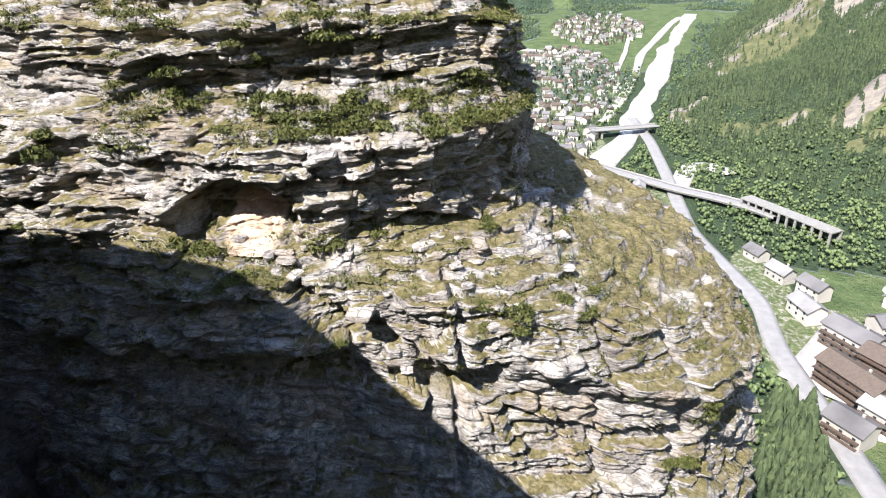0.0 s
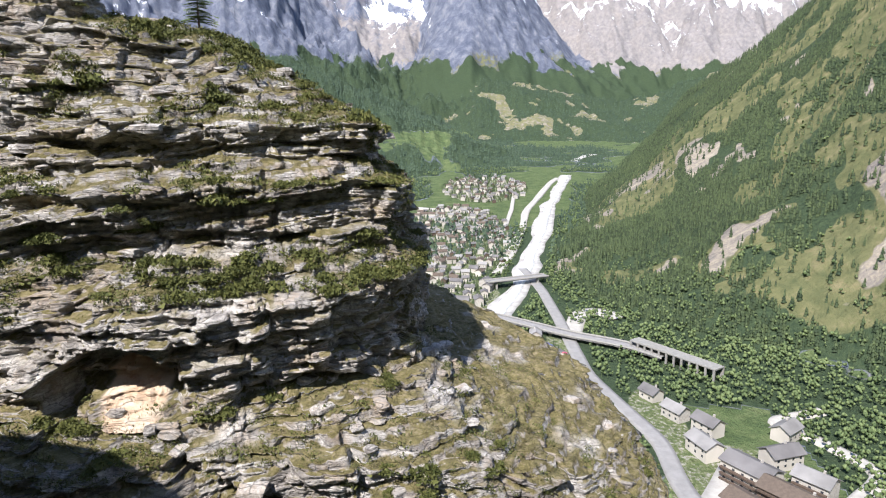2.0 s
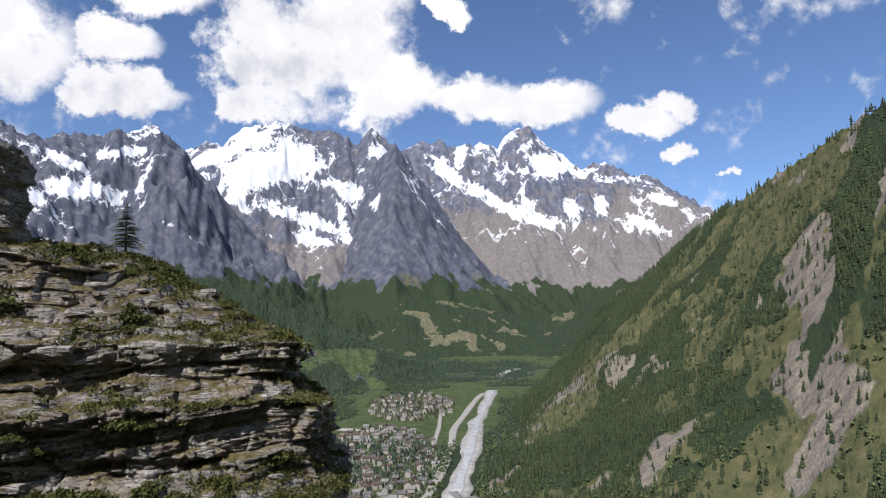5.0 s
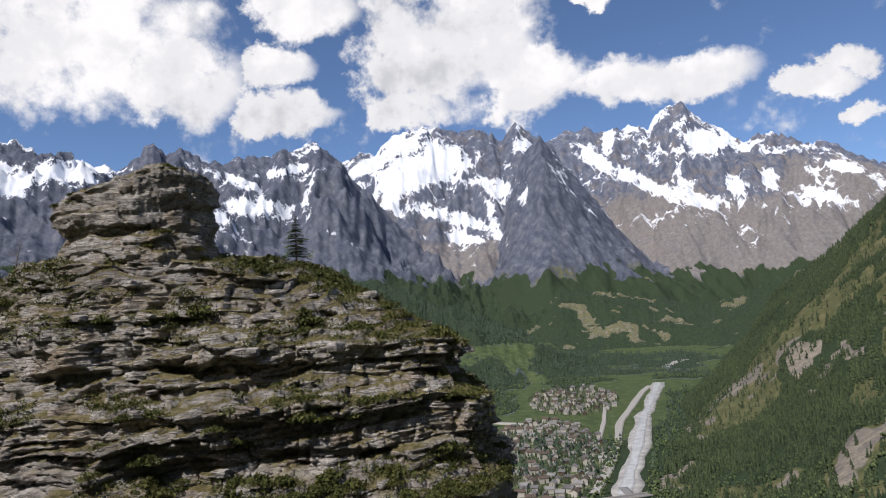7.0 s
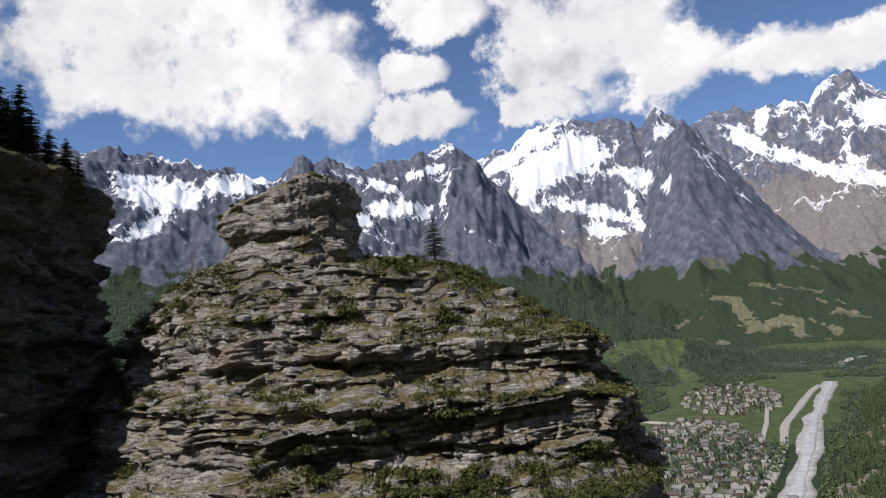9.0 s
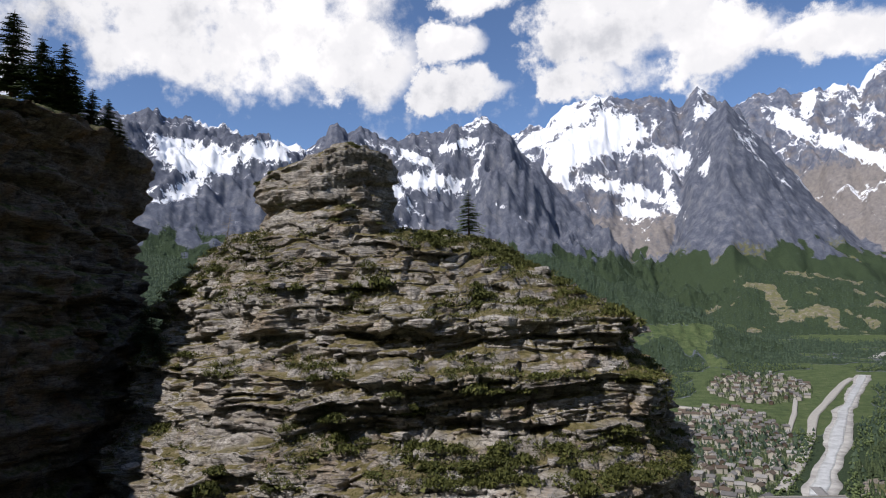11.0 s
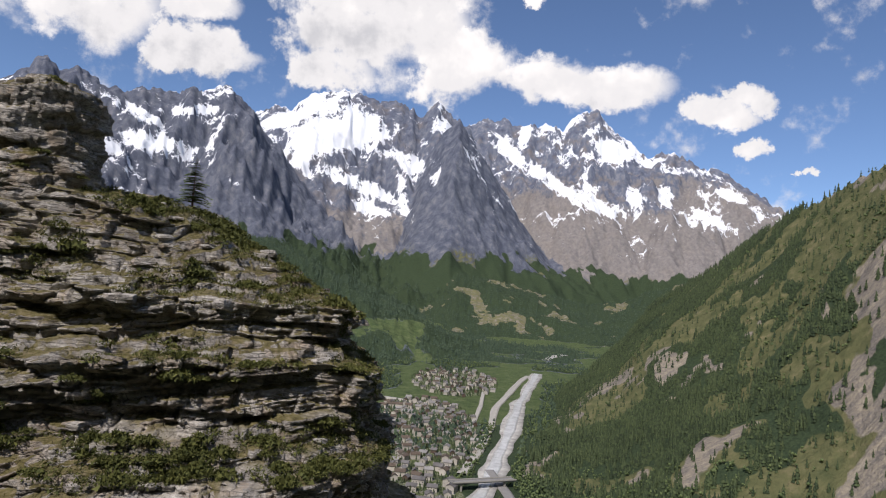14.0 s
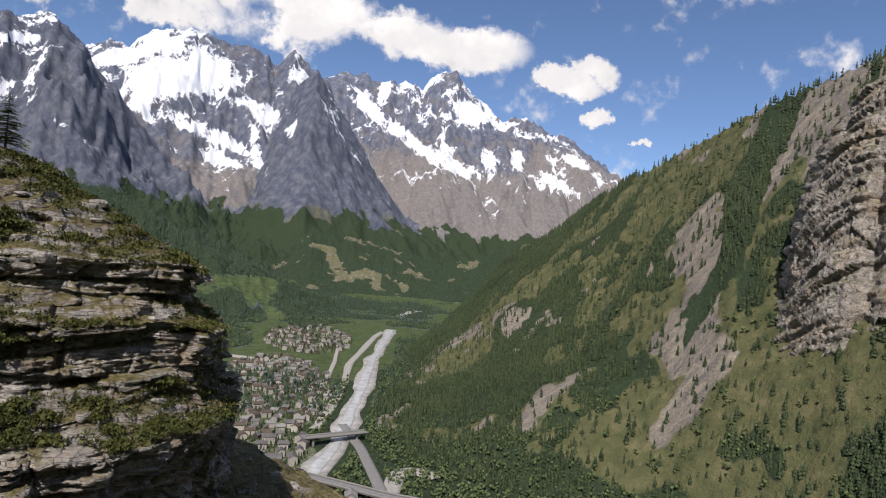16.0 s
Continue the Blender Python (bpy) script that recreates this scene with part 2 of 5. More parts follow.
def ground_material():
    m, k = material("valley_ground")
    p = position(k)
    n1, n2, n3 = k.noise(p, 0.012, 6, 0.6), k.noise(p, 0.06, 6, 0.65), k.noise(p, 0.35, 5, 0.65)
    rib = k.noise(k.scaled(p, (1, 1, 0.5), (0.25, 0.2, 0)), 0.028, 9, 0.70)
    # blue-grey tones: aerial haze is mixed into the mountain rock colour
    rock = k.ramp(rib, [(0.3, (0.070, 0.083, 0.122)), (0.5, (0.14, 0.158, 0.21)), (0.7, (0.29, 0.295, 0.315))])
    rock = k.mix(k.ramp(n1, [(0.5, 0.0), (0.7, 0.6)]), rock, (0.26, 0.21, 0.16))
    # darker ramp for the nearer massifs, its blue cast again painted haze
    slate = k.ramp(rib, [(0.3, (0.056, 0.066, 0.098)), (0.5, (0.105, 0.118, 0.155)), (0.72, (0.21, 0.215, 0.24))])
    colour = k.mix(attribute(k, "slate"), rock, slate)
    colour = k.mix(k.ramp(k.math("ADD", attribute(k, "tan"), k.math("MULTIPLY", k.math("SUBTRACT", rib, 0.5), 1.4)), [(0.4, 0.0), (0.7, 0.85)]), colour, k.ramp(n2, [(0.3, (0.16, 0.148, 0.145)), (0.7, (0.29, 0.262, 0.24))]))
    fall = k.noise(k.scaled(p, (0.03, 0.10, 0.02), (0, 0, 0.93)), 1.0, 7, 0.7)
    scree = k.ramp(k.math("ADD", k.math("MULTIPLY", fall, 0.65), k.math("MULTIPLY", n3, 0.35)), [(0.34, (0.10, 0.095, 0.10)), (0.47, (0.20, 0.18, 0.16)), (0.56, (0.29, 0.255, 0.20)), (0.68, (0.40, 0.37, 0.32))])
    colour = k.mix(k.ramp(k.math("ADD", attribute(k, "scree"), k.math("MULTIPLY", k.math("SUBTRACT", n2, 0.5), 0.7)), [(0.42, 0.0), (0.58, 1.0)]), colour, scree)
    grass = k.ramp(n2, [(0.3, (0.070, 0.085, 0.040)), (0.55, (0.13, 0.132, 0.064)), (0.75, (0.22, 0.19, 0.11))])
    colour = k.mix(k.ramp(k.math("ADD", attribute(k, "grass"), k.math("MULTIPLY", k.math("SUBTRACT", n2, 0.5), 0.8)), [(0.42, 0.0), (0.6, 1.0)]), colour, grass)
    meadow = k.ramp(k.math("ADD", k.math("MULTIPLY", n2, 0.6), k.math("MULTIPLY", n3, 0.4)), [(0.36, (0.046, 0.070, 0.032)), (0.5, (0.080, 0.112, 0.046)), (0.66, (0.135, 0.155, 0.075))])
    colour = k.mix(k.ramp(k.math("ADD", attribute(k, "meadow"), k.math("MULTIPLY", k.math("SUBTRACT", n1, 0.5), 0.5)), [(0.45, 0.0), (0.55, 1.0)]), colour, meadow)
    wood = k.ramp(n3, [(0.3, (0.024, 0.040, 0.024)), (0.7, (0.055, 0.078, 0.040))])
    colour = k.mix(k.ramp(k.math("ADD", attribute(k, "wood"), k.math("MULTIPLY", k.math("SUBTRACT", n2, 0.5), 0.5)), [(0.42, 0.0), (0.58, 1.0)]), colour, wood)
    town = k.ramp(n3, [(0.38, (0.07, 0.10, 0.04)), (0.52, (0.13, 0.15, 0.07)), (0.62, (0.30, 0.29, 0.26))])
    colour = k.mix(k.ramp(attribute(k, "town"), [(0.4, 0.0), (0.6, 1.0)]), colour, town)
    drift = k.noise(k.scaled(p, (1, 1, 0.7), (0.4, 0.3, 0)), 0.10, 6, 0.7)
    snow_at = k.math("ADD", k.math("ADD", attribute(k, "snow"), k.math("MULTIPLY", k.math("SUBTRACT", rib, 0.5), 1.3)), k.math("MULTIPLY", k.math("SUBTRACT", drift, 0.5), 0.8))
    snow = k.ramp(snow_at, [(0.5, 0.0), (0.56, 1.0)])
    colour = k.mix(snow, colour, (0.80, 0.83, 0.88))
    finish(k, colour, 0.92, k.math("ADD", rib, k.math("MULTIPLY", n3, 0.15)), 0.7, 14.0, 0.1)
    return m


GROUND = ground_material()


def leaf_material(name, dark, lite, by_island=True):
    m, k = material(name)
    fac = k.math("ADD", k.math("MULTIPLY", island(k) if by_island else random_of(k), 0.6), k.math("MULTIPLY", k.math("SUBTRACT", k.noise(position(k), 0.018, 5, 0.6), 0.25), 0.7))
    b = finish(k, k.ramp(fac, [(0.15, dark), (0.85, lite)]), 0.75, None, 0.5, 0.1, 0.2)
    return m


CONIFER = leaf_material("conifer_needles", (0.020, 0.033, 0.017), (0.068, 0.092, 0.040))
BROADLEAF = leaf_material("broad_leaves", (0.052, 0.080, 0.032), (0.145, 0.185, 0.078))
# conifer green shifted to blue, with the haze of distance in the colour
HAZY_CONIFER = leaf_material("distant_needles", (0.022, 0.040, 0.028), (0.060, 0.088, 0.052))
LARCH = leaf_material("larch_needles", (0.045, 0.075, 0.020), (0.115, 0.165, 0.050))
JUNIPER = leaf_material("juniper_twigs", (0.036, 0.046, 0.013), (0.125, 0.130, 0.038))
GRASS = leaf_material("dry_grass", (0.085, 0.085, 0.022), (0.26, 0.23, 0.085))
BARK = plain("bark", (0.12, 0.085, 0.06), 0.95, 0.4, 8)
DEAD = plain("dead_wood", (0.16, 0.14, 0.12), 0.95, 0.3, 8)


# ---------------------------------------------------------------- mesh helpers
def mesh_from(name, verts, faces, mats, smooth=False, attrs=None, slots=None):
    """A mesh from numpy arrays; faces is an (n, 3) or (n, 4) array."""
    me = bpy.data.meshes.new(name)
    faces = np.asarray(faces, np.int32)
    n, c = faces.shape
    me.vertices.add(len(verts))
    me.vertices.foreach_set("co", np.asarray(verts, np.float32).ravel())
    me.loops.add(n * c)
    me.loops.foreach_set("vertex_index", faces.ravel())
    me.polygons.add(n)
    me.polygons.foreach_set("loop_start", np.arange(0, n * c, c, dtype=np.int32))
    if smooth:
        me.polygons.foreach_set("use_smooth", np.ones(n, bool))
    if slots is not None:
        me.polygons.foreach_set("material_index", np.asarray(slots, np.int32))
    for mat in mats if isinstance(mats, (list, tuple)) else [mats]:
        me.materials.append(mat)
    for key, values in (attrs or {}).items():
        a = me.attributes.new(key, "FLOAT", "POINT")
        a.data.foreach_set("value", np.asarray(values, np.float32).ravel())
    me.update(calc_edges=True)
    me.validate()
    return me


def grid_faces(rows, cols, wrap=False):
    i, j = np.meshgrid(np.arange(rows - 1), np.arange(cols if wrap else cols - 1), indexing="ij")
    j2 = (j + 1) % cols
    return np.stack([i * cols + j, i * cols + j2, (i + 1) * cols + j2, (i + 1) * cols + j], -1).reshape(-1, 4)


def part(name, bm, mat, parent, label=""):
    me = bpy.data.meshes.new(name)
    bm.to_mesh(me)
    bm.free()
    me.materials.append(mat)
    ob = new(name, me)
    ob.parent = parent
    return tagged(ob, label)


def part_mesh(name, me, parent, label=""):
    ob = new(name, me)
    ob.parent = parent
    return tagged(ob, label)


# ---------------------------------------------------------------- the lie of the land
EYE_Z = 165.0


def crest_height(az, table, dist):
    """Height of a skyline that rises to the tabled angles (degrees) at that distance."""
    a, e = zip(*table)
    return EYE_Z + dist * np.tan(np.radians(np.interp(az, a, e)))


SKYLINE_WEST = [(-64, 15), (-50, 16.3), (-46, 16.2), (-42, 14.9), (-37.5, 14.2), (-35.2, 16.2), (-34, 15.7), (-32.8, 16.4), (-30.6, 15.1), (-28, 15.3), (-25.4, 16.2), (-24, 16.5), (-23, 16.3), (-21.8, 17.3),
                (-19.9, 15.7), (-15.8, 11.3), (-12.9, 8.2), (-9, 4.5), (-4.5, 2.2), (0, 0.4), (6, -1.7), (60, -6)]
SKYLINE_MID = [(-64, 9), (-24, 12), (-19.5, 14.9), (-17, 15.9), (-14.2, 17.5), (-11, 18.1), (-8.5, 17.2), (-6.9, 17.5), (-5, 16.6), (-3.2, 17.8), (-1.5, 16.5), (-.1, 15.6), (2.7, 11), (5.6, 5), (9.7, 3), (60, 0)]
PYRAMID = [(-64, -5), (-10, 2), (-7.5, 5), (-5.6, 9), (-4.0, 12.6), (-2.3, 15.2), (-1.1, 16.6), (0.6, 14.3), (2.6, 11.8), (4.9, 8.2), (7.5, 5.0), (12.4, 2.2), (15, 0), (60, -5)]
SKYLINE_EAST = [(-64, 8), (-10, 14), (.2, 16.4), (3.3, 17), (5, 16.2), (6.7, 16.8), (8.3, 16.3), (9.5, 17.3), (11, 17.8), (12.6, 16.2), (14.7, 14.4), (15.8, 13.8), (16.8, 14.3), (19.1, 13.1), (21.2, 12.9), (21.8, 12.5), (23.7, 10.9), (26.7, 8.8), (32, 7), (64, 6)]
WOODED_SPUR = [(-64, -2), (-40, 2.5), (-26, 5.4), (-20.5, 5.2), (-16.8, 4.4), (-11, 2.4), (-4.7, -0.3), (0, -2.4), (4, -4.2), (8, -6), (60, -12)]
MORAINE = [(-64, 0), (-5, 0.2), (-2.2, 1.4), (-.3, 2.9), (3, 2.6), (7, 1.6), (11, 0.8), (14.7, 1.6), (20, 3.6), (25, 4.5), (60, 4)]
# flank on the far bank of the river: heading, crest angle, crest distance, foot distance
FLANK = [(3.8, -14, 1000, 1000), (5.1, -11.5, 1000, 975), (6.4, -9.7, 1020, 650), (9.4, -6.7, 1150, 570), (14.3, -2.0, 1250, 520), (16.6, 1.2, 1250, 505), (20.3, 4.0, 1200, 495), (26.5, 8.8, 1100, 490),
         (31, 11.5, 1000, 475), (35.7, 14.3, 900, 450), (40.7, 16.5, 850, 425), (45.3, 18.2, 800, 400), (52, 19, 750, 350), (64, 19, 700, 300), (90, 16, 600, 200), (130, 12, 500, 150)]


def valley_floor(x, y):
    return 0.039 * np.maximum(0, y - 480) * step(400, 900, y) + 0.25 * np.maximum(0, -x - 160 - 0.12 * y)


def rise(base, top, r, dist, length, power, back):
    d = dist - r
    front = base + (top - base) * np.clip(1 - d / length, 0, 1) ** power
    return np.where(d >= 0, front, top + back * d)


def flank_at(az, r):
    """How far up the flank a place is, 0 at its foot, 1 at its crest."""
    a, e, c, f = (np.array(q, float) for q in zip(*FLANK))
    crest, foot = np.interp(az, a, c), np.interp(az, a, f)
    return (r - foot) / np.maximum(crest - foot, 1), crest, EYE_Z + crest * np.tan(np.radians(np.interp(az, a, e)))


def land(x, y, fine=True):
    """Height of the ground, and how much of each cover it carries."""
    x, y = np.asarray(x, float), np.asarray(y, float)
    r, az = np.hypot(x, y), np.degrees(np.arctan2(x, y))
    floor = valley_floor(x, y)
    wx, wy = x + 260 * (fbm(x * 0.0011, y * 0.0011, 0, 3, 83) - 0.5), y + 260 * (fbm(x * 0.0011, y * 0.0011, 0, 3, 87) - 0.5)
    rib = ridged((wx * 0.9 + wy * 0.25) * 0.0026, (wy * 0.9 - wx * 0.25) * 0.0015, 6, 3, 0.56) - 0.62
    rough = fbm(x * 0.012, y * 0.012, 0, 5, 9) - 0.5
    jag = fbm(az * 1.3, r * 0.0035, 0, 4, 21, 0.62) - 0.5
    z = floor.copy()
    kind = np.zeros(r.shape, int)

    def over(h, code):
        nonlocal z
        mask = h > z
        z = np.where(mask, h, z)
        kind[mask] = code

    def layer(table, dist, length, power, code, amp, jagged, back=-0.5):
        top = crest_height(az, table, dist) + jag * jagged
        near = np.clip(np.abs(dist - r) / 350, 0.12, 1) * np.clip(1.4 - (dist - r) / length * 1.2, 0.15, 1)
        h = rise(floor - 20, top, r, dist, length, power, -back)
        over(np.where(top > floor, h + rib * amp * near + rough * amp * 0.35 * near, -99), code)

    layer(WOODED_SPUR, 2050, 800, 1.15, 2, 110, 35)
    layer(MORAINE, 2750, 620, 1.3, 3, 110, 40)
    layer(SKYLINE_WEST, 3300, 1350, 1.15, 4, 400, 110)
    layer(PYRAMID, 3650, 1150, 1.05, 5, 260, 60)
    layer(SKYLINE_MID, 4050, 1400, 1.3, 6, 420, 130)
    layer(SKYLINE_EAST, 4720, 1700, 1.35, 7, 480, 130)
    up, crest, top = flank_at(az, r)
    gully = ridged((0.6 * x - 0.8 * y) * 0.0075 + rough * 0.5, (0.8 * x + 0.6 * y) * 0.0016, 4, 5, 0.55) - 0.6
    body = np.where(up <= 1, floor + (top - floor) * np.clip(up, 0, 1) ** 0.93, top - (r - crest) * 0.7)
    body = body + (gully * 60 * np.clip(up * 2, 0, 1) * np.clip(1.15 - up, 0.1, 1) + rough * 22 * np.clip(up * 3, 0, 1) * np.clip(1.2 - up, 0.15, 1))
    over(np.where((az > 3.8) & (up > 0), body, -99), 8)
    # the rise on which the eye stands, and an assumed, unseen mountainside behind it
    knoll = 158 - 1.75 * r
    behind = step(75, 120, np.abs(az)) * (120 + 0.55 * r * step(20, 160, r))
    # unseen shoulder on the left, its height set to shadow the crag's foot
    behind = np.maximum(behind, np.where(az < 0, step(-53, -66, az), 0) * (np.minimum(152 + 0.4 * r, 175) - 0.36 * np.maximum(0, r - 62)) * step(400, 150, r))
    behind = np.where(r < 12, np.minimum(behind, 150), behind)
    over(np.maximum(knoll, behind), 9)
    z = z + np.where(kind == 0, rough * 2.0, 0)
    return z, kind, az, r, up, rib, rough, gully


# lasting snowfields and gullies: heading, height, half width, half height (degrees), lean
SNOW_WEST = [(-26.3, 11.4, 2.6, 1.0, -0.1), (-29, 13.9, 2.4, 0.5, -0.3), (-22.2, 10.8, 0.5, 1.1, -1.2), (-20.3, 9.2, 1.1, 0.35, -0.6), (-18.6, 8.0, 1.2, 0.3, -0.95), (-30.6, 10.3, 1.3, 0.6, 0.1), (-40.7, 14.0, 3, 0.9, 0),
             (-24, 14.6, 1.6, 0.4, 0.2), (-46, 13.2, 4, 1.1, -0.1), (-36, 11.8, 2.0, 0.8, -0.2), (-49, 10, 2.5, 0.8, 0.2), (-33.5, 14.2, 1.2, 0.7, 0.5)]
SNOW_MID = [(-11.8, 14.8, 3.6, 1.9, 0.05), (-14.6, 12.4, 1.0, 2.0, -0.9), (-12.2, 10.9, 2.6, 0.6, -0.3), (-8.8, 9.9, 2.4, 0.6, -0.35), (-8.6, 8.1, 1.6, 0.35, -0.2), (-5.7, 9.4, 0.5, 1.4, -1.0), (-5.0, 7.6, 0.4, 0.9, 0),
            (-5.2, 12.4, 1.2, 0.7, -0.2), (-3.0, 11.7, 0.5, 1.2, 0.8), (-16.6, 15.0, 1.5, 0.5, 0.3)]
SNOW_EAST = [(3.5, 14.0, 1.7, 0.8, -0.6), (7.6, 11.4, 2.6, 0.7, -0.6), (11.7, 9.6, 2.6, 0.6, -0.4), (14.8, 8.9, 1.8, 0.5, -0.25), (4.9, 15.4, 0.5, 1.1, 0.8), (10.9, 11.6, 0.8, 1.2, -0.7), (14.7, 10.3, 0.7, 0.9, -0.7),
             (21.5, 8.3, 1.7, 0.4, -0.45), (12.6, 14.2, 1.3, 0.8, -0.4), (18.9, 12.5, 2.2, 0.4, -0.15), (22.4, 10.5, 1.0, 0.35, -0.4), (17.2, 10.6, 0.6, 1.0, -0.6)]


def snowfields(az, angle, ragged, table):
    """Share of lying snow from the mountain's own snowfields."""
    best = np.zeros(np.shape(az))
    for a, e, w, h, lean in table:
        q = ((az - a) / w) ** 2 + ((angle - e - lean * (az - a)) / h) ** 2
        best = np.maximum(best, step(2.1, 0.3, q + 2.0 * (ragged - 0.5)))
    return best


def cover(x, y, z, kind, az, r, up, rib, rough, gully, slope):
    n = fbm(x * 0.004, y * 0.004, 0, 5, 41)
    n2 = fbm(x * 0.015, y * 0.015, 0, 4, 57)
    streak = np.where(kind == 8, fbm((0.6 * x - 0.8 * y) * 0.011 + rough * 0.9, (0.8 * x + 0.6 * y) * 0.0028, 0, 4, 71), fbm(x * 0.0032, y * 0.0032, z * 0.003, 5, 71))
    on_floor = kind == 0
    meadow = np.where(on_floor, step(0.54, 0.59, n), 0)
    meadow = np.where(on_floor & (y > 1450) & (y < 2400) & (x > -330), step(0.51, 0.58, n), meadow)
    meadow = np.where((kind == 2) & (z < 120), step(0.52, 0.57, n) * 0.95, meadow)
    meadow = np.where(on_floor & (x > 80) & (x < 160) & (y > 175) & (y < 350), np.maximum(meadow, 0.75 * step(0.40, 0.5, n2)), meadow)
    meadow = np.where(x < -0.16 * y - 60, meadow * 0.25, meadow)
    wood = np.where(on_floor, 0.9 - meadow, 0)
    wood = np.where((kind == 2), 1 - meadow, wood)
    wood = np.where((kind == 3) & (z < 330), step(0.31, 0.40, n2), wood)
    across = 0.6 * x - 0.8 * y + 150 * rough + 90 * (n2 - 0.5)
    band = np.exp(-((across + 215) / 74) ** 2) * step(0.10, 0.3, up) + 0.75 * np.exp(-((across + 345) / 10) ** 2) * step(0.3, 0.45, up) + 0.7 * np.exp(-((across + 95) / 34) ** 2) * step(0.3, 0.5, up)
    bare = np.maximum(step(0.34, 0.60, band + 1.9 * (n2 - 0.52) + 0.9 * (streak - 0.5)), step(0.51, 0.56, streak + 0.9 * (0.5 - n2) - 0.16 * step(29, 19, az)) * step(0.12, 0.3, up))
    bare = np.maximum(bare, step(0.50, 0.58, n2 - 0.10 + 0.155 * step(-340, -250, across) - 0.3 * step(0.08, 0.0, up)))
    rows = fbm((0.6 * x - 0.8 * y) * 0.035 + rough, (0.8 * x + 0.6 * y) * 0.006, 0, 3, 77)
    wood = np.where(kind == 8, np.maximum(1 - bare, step(0.53, 0.60, rows)), wood)
    # this dark wood tone on the mountain feet also paints in a cloud's shadow
    wood = np.where((kind >= 4) & (kind <= 7), step(430, 340, z + 240 * (n2 - 0.5)), wood)
    grass = np.where(kind == 8, 1 - step(0.36, 0.52, 0.45 * band + 0.9 * (streak - 0.25) + 1.3 * (n2 - 0.5)), 0.0)
    grass = np.where((kind >= 3) & (kind <= 7), step(480, 300, z + 300 * (n - 0.5)) * 0.55, grass)
    grass = np.where(kind == 9, 0.7, grass)
    scree = np.where(kind == 8, 1.0, np.where((kind == 3), 1.0, 0.0))
    town = np.where(on_floor & (r < 1400), step(0.1, 0.6, town_density(x, y)), 0)
    high = (z - 500) / 900
    fine_n = fbm(x * 0.011, y * 0.011, z * 0.008, 4, 91)
    base = 0.30 * step(0.0, 0.35, high) - 0.16 * step(0.55, 1.0, high) + 1.6 * (streak - 0.5) + 1.5 * (fine_n - 0.5) - 0.30 * (slope - 0.9) - 0.55 * rib + 0.22
    angle = np.degrees(np.arctan2(z - EYE_Z, r))
    fields = np.select([kind == 4, kind == 6, kind == 7], [snowfields(az, angle, fine_n, SNOW_WEST), snowfields(az, angle, fine_n, SNOW_MID), snowfields(az, angle, fine_n, SNOW_EAST)],
                       snowfields(az, angle, fine_n, SNOW_MID) * step(0.5, -2.5, az))
    shift = np.select([kind == 4, kind == 5, kind == 6, kind == 7], [-0.08 + 0.08 * step(11, 15, angle), -0.18, 0.08 + 0.16 * step(10, 15, angle), 0.04 + 0.16 * step(10, 15, angle)], 0.0)
    snow = np.where((kind >= 4) & (kind <= 7), 0.66 * base + shift + 0.47 * fields, 0)
    snow = np.where(z < 470, 0, snow)
    # share of the darker, haze-blue rock tone on each massif
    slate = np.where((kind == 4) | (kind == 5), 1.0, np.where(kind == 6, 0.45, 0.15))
    tan = np.where(kind == 7, step(12.5, 8.5, angle + 6 * (n - 0.5)), np.where(kind == 6, 0.7 * step(9.5, 7, angle), 0.0)) * step(2, 4, angle)
    return {"meadow": meadow, "wood": wood, "grass": grass, "scree": scree, "town": town, "snow": snow, "slate": slate, "tan": tan}


TOWNS = [(-45, 800, 75, 190, 1.0), (0, 1200, 75, 150, 0.95), (-35, 560, 50, 70, 1.0), (40, 425, 28, 40, 0.9), (118, 262, 34, 42, 1.2), (95, 330, 14, 40, 0.8)]


def town_density(x, y):
    total = 0.0
    for cx, cy, w, d, s in TOWNS:
        q = ((x - cx) / w) ** 2 + ((y - cy) / d) ** 2
        total = np.maximum(total, s * np.clip(1.4 - q, 0, 1))
    return total


def build_ground():
    az = np.concatenate([np.arange(-180, -64, 3.0), np.arange(-64, -54, 0.4), np.arange(-54, 30, 0.15), np.arange(30, 54, 0.19), np.arange(54, 180, 3.0)])
    r = np.concatenate([np.linspace(0.05, 150, 26)[:-1], np.geomspace(150, 1500, 140)[:-1], np.linspace(1500, 4900, 235)])
    R, A = np.meshgrid(r, np.radians(az), indexing="ij")
    x, y = R * np.sin(A), R * np.cos(A)
    z, *rest = land(x, y)
    dz = np.abs(np.gradient(z, axis=0) / np.gradient(R, axis=0))
    tags = cover(x, y, z, *rest, dz)
    verts = np.stack([x, y, z], -1).reshape(-1, 3)
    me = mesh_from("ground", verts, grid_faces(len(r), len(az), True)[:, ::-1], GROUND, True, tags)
    return tagged(new("ground", me), "alpine valley floor, wooded slopes and snowy mountains", "terrain", kind="structure")


ground = build_ground()


def height_at(x, y):
    return land(np.atleast_1d(x), np.atleast_1d(y))[0]


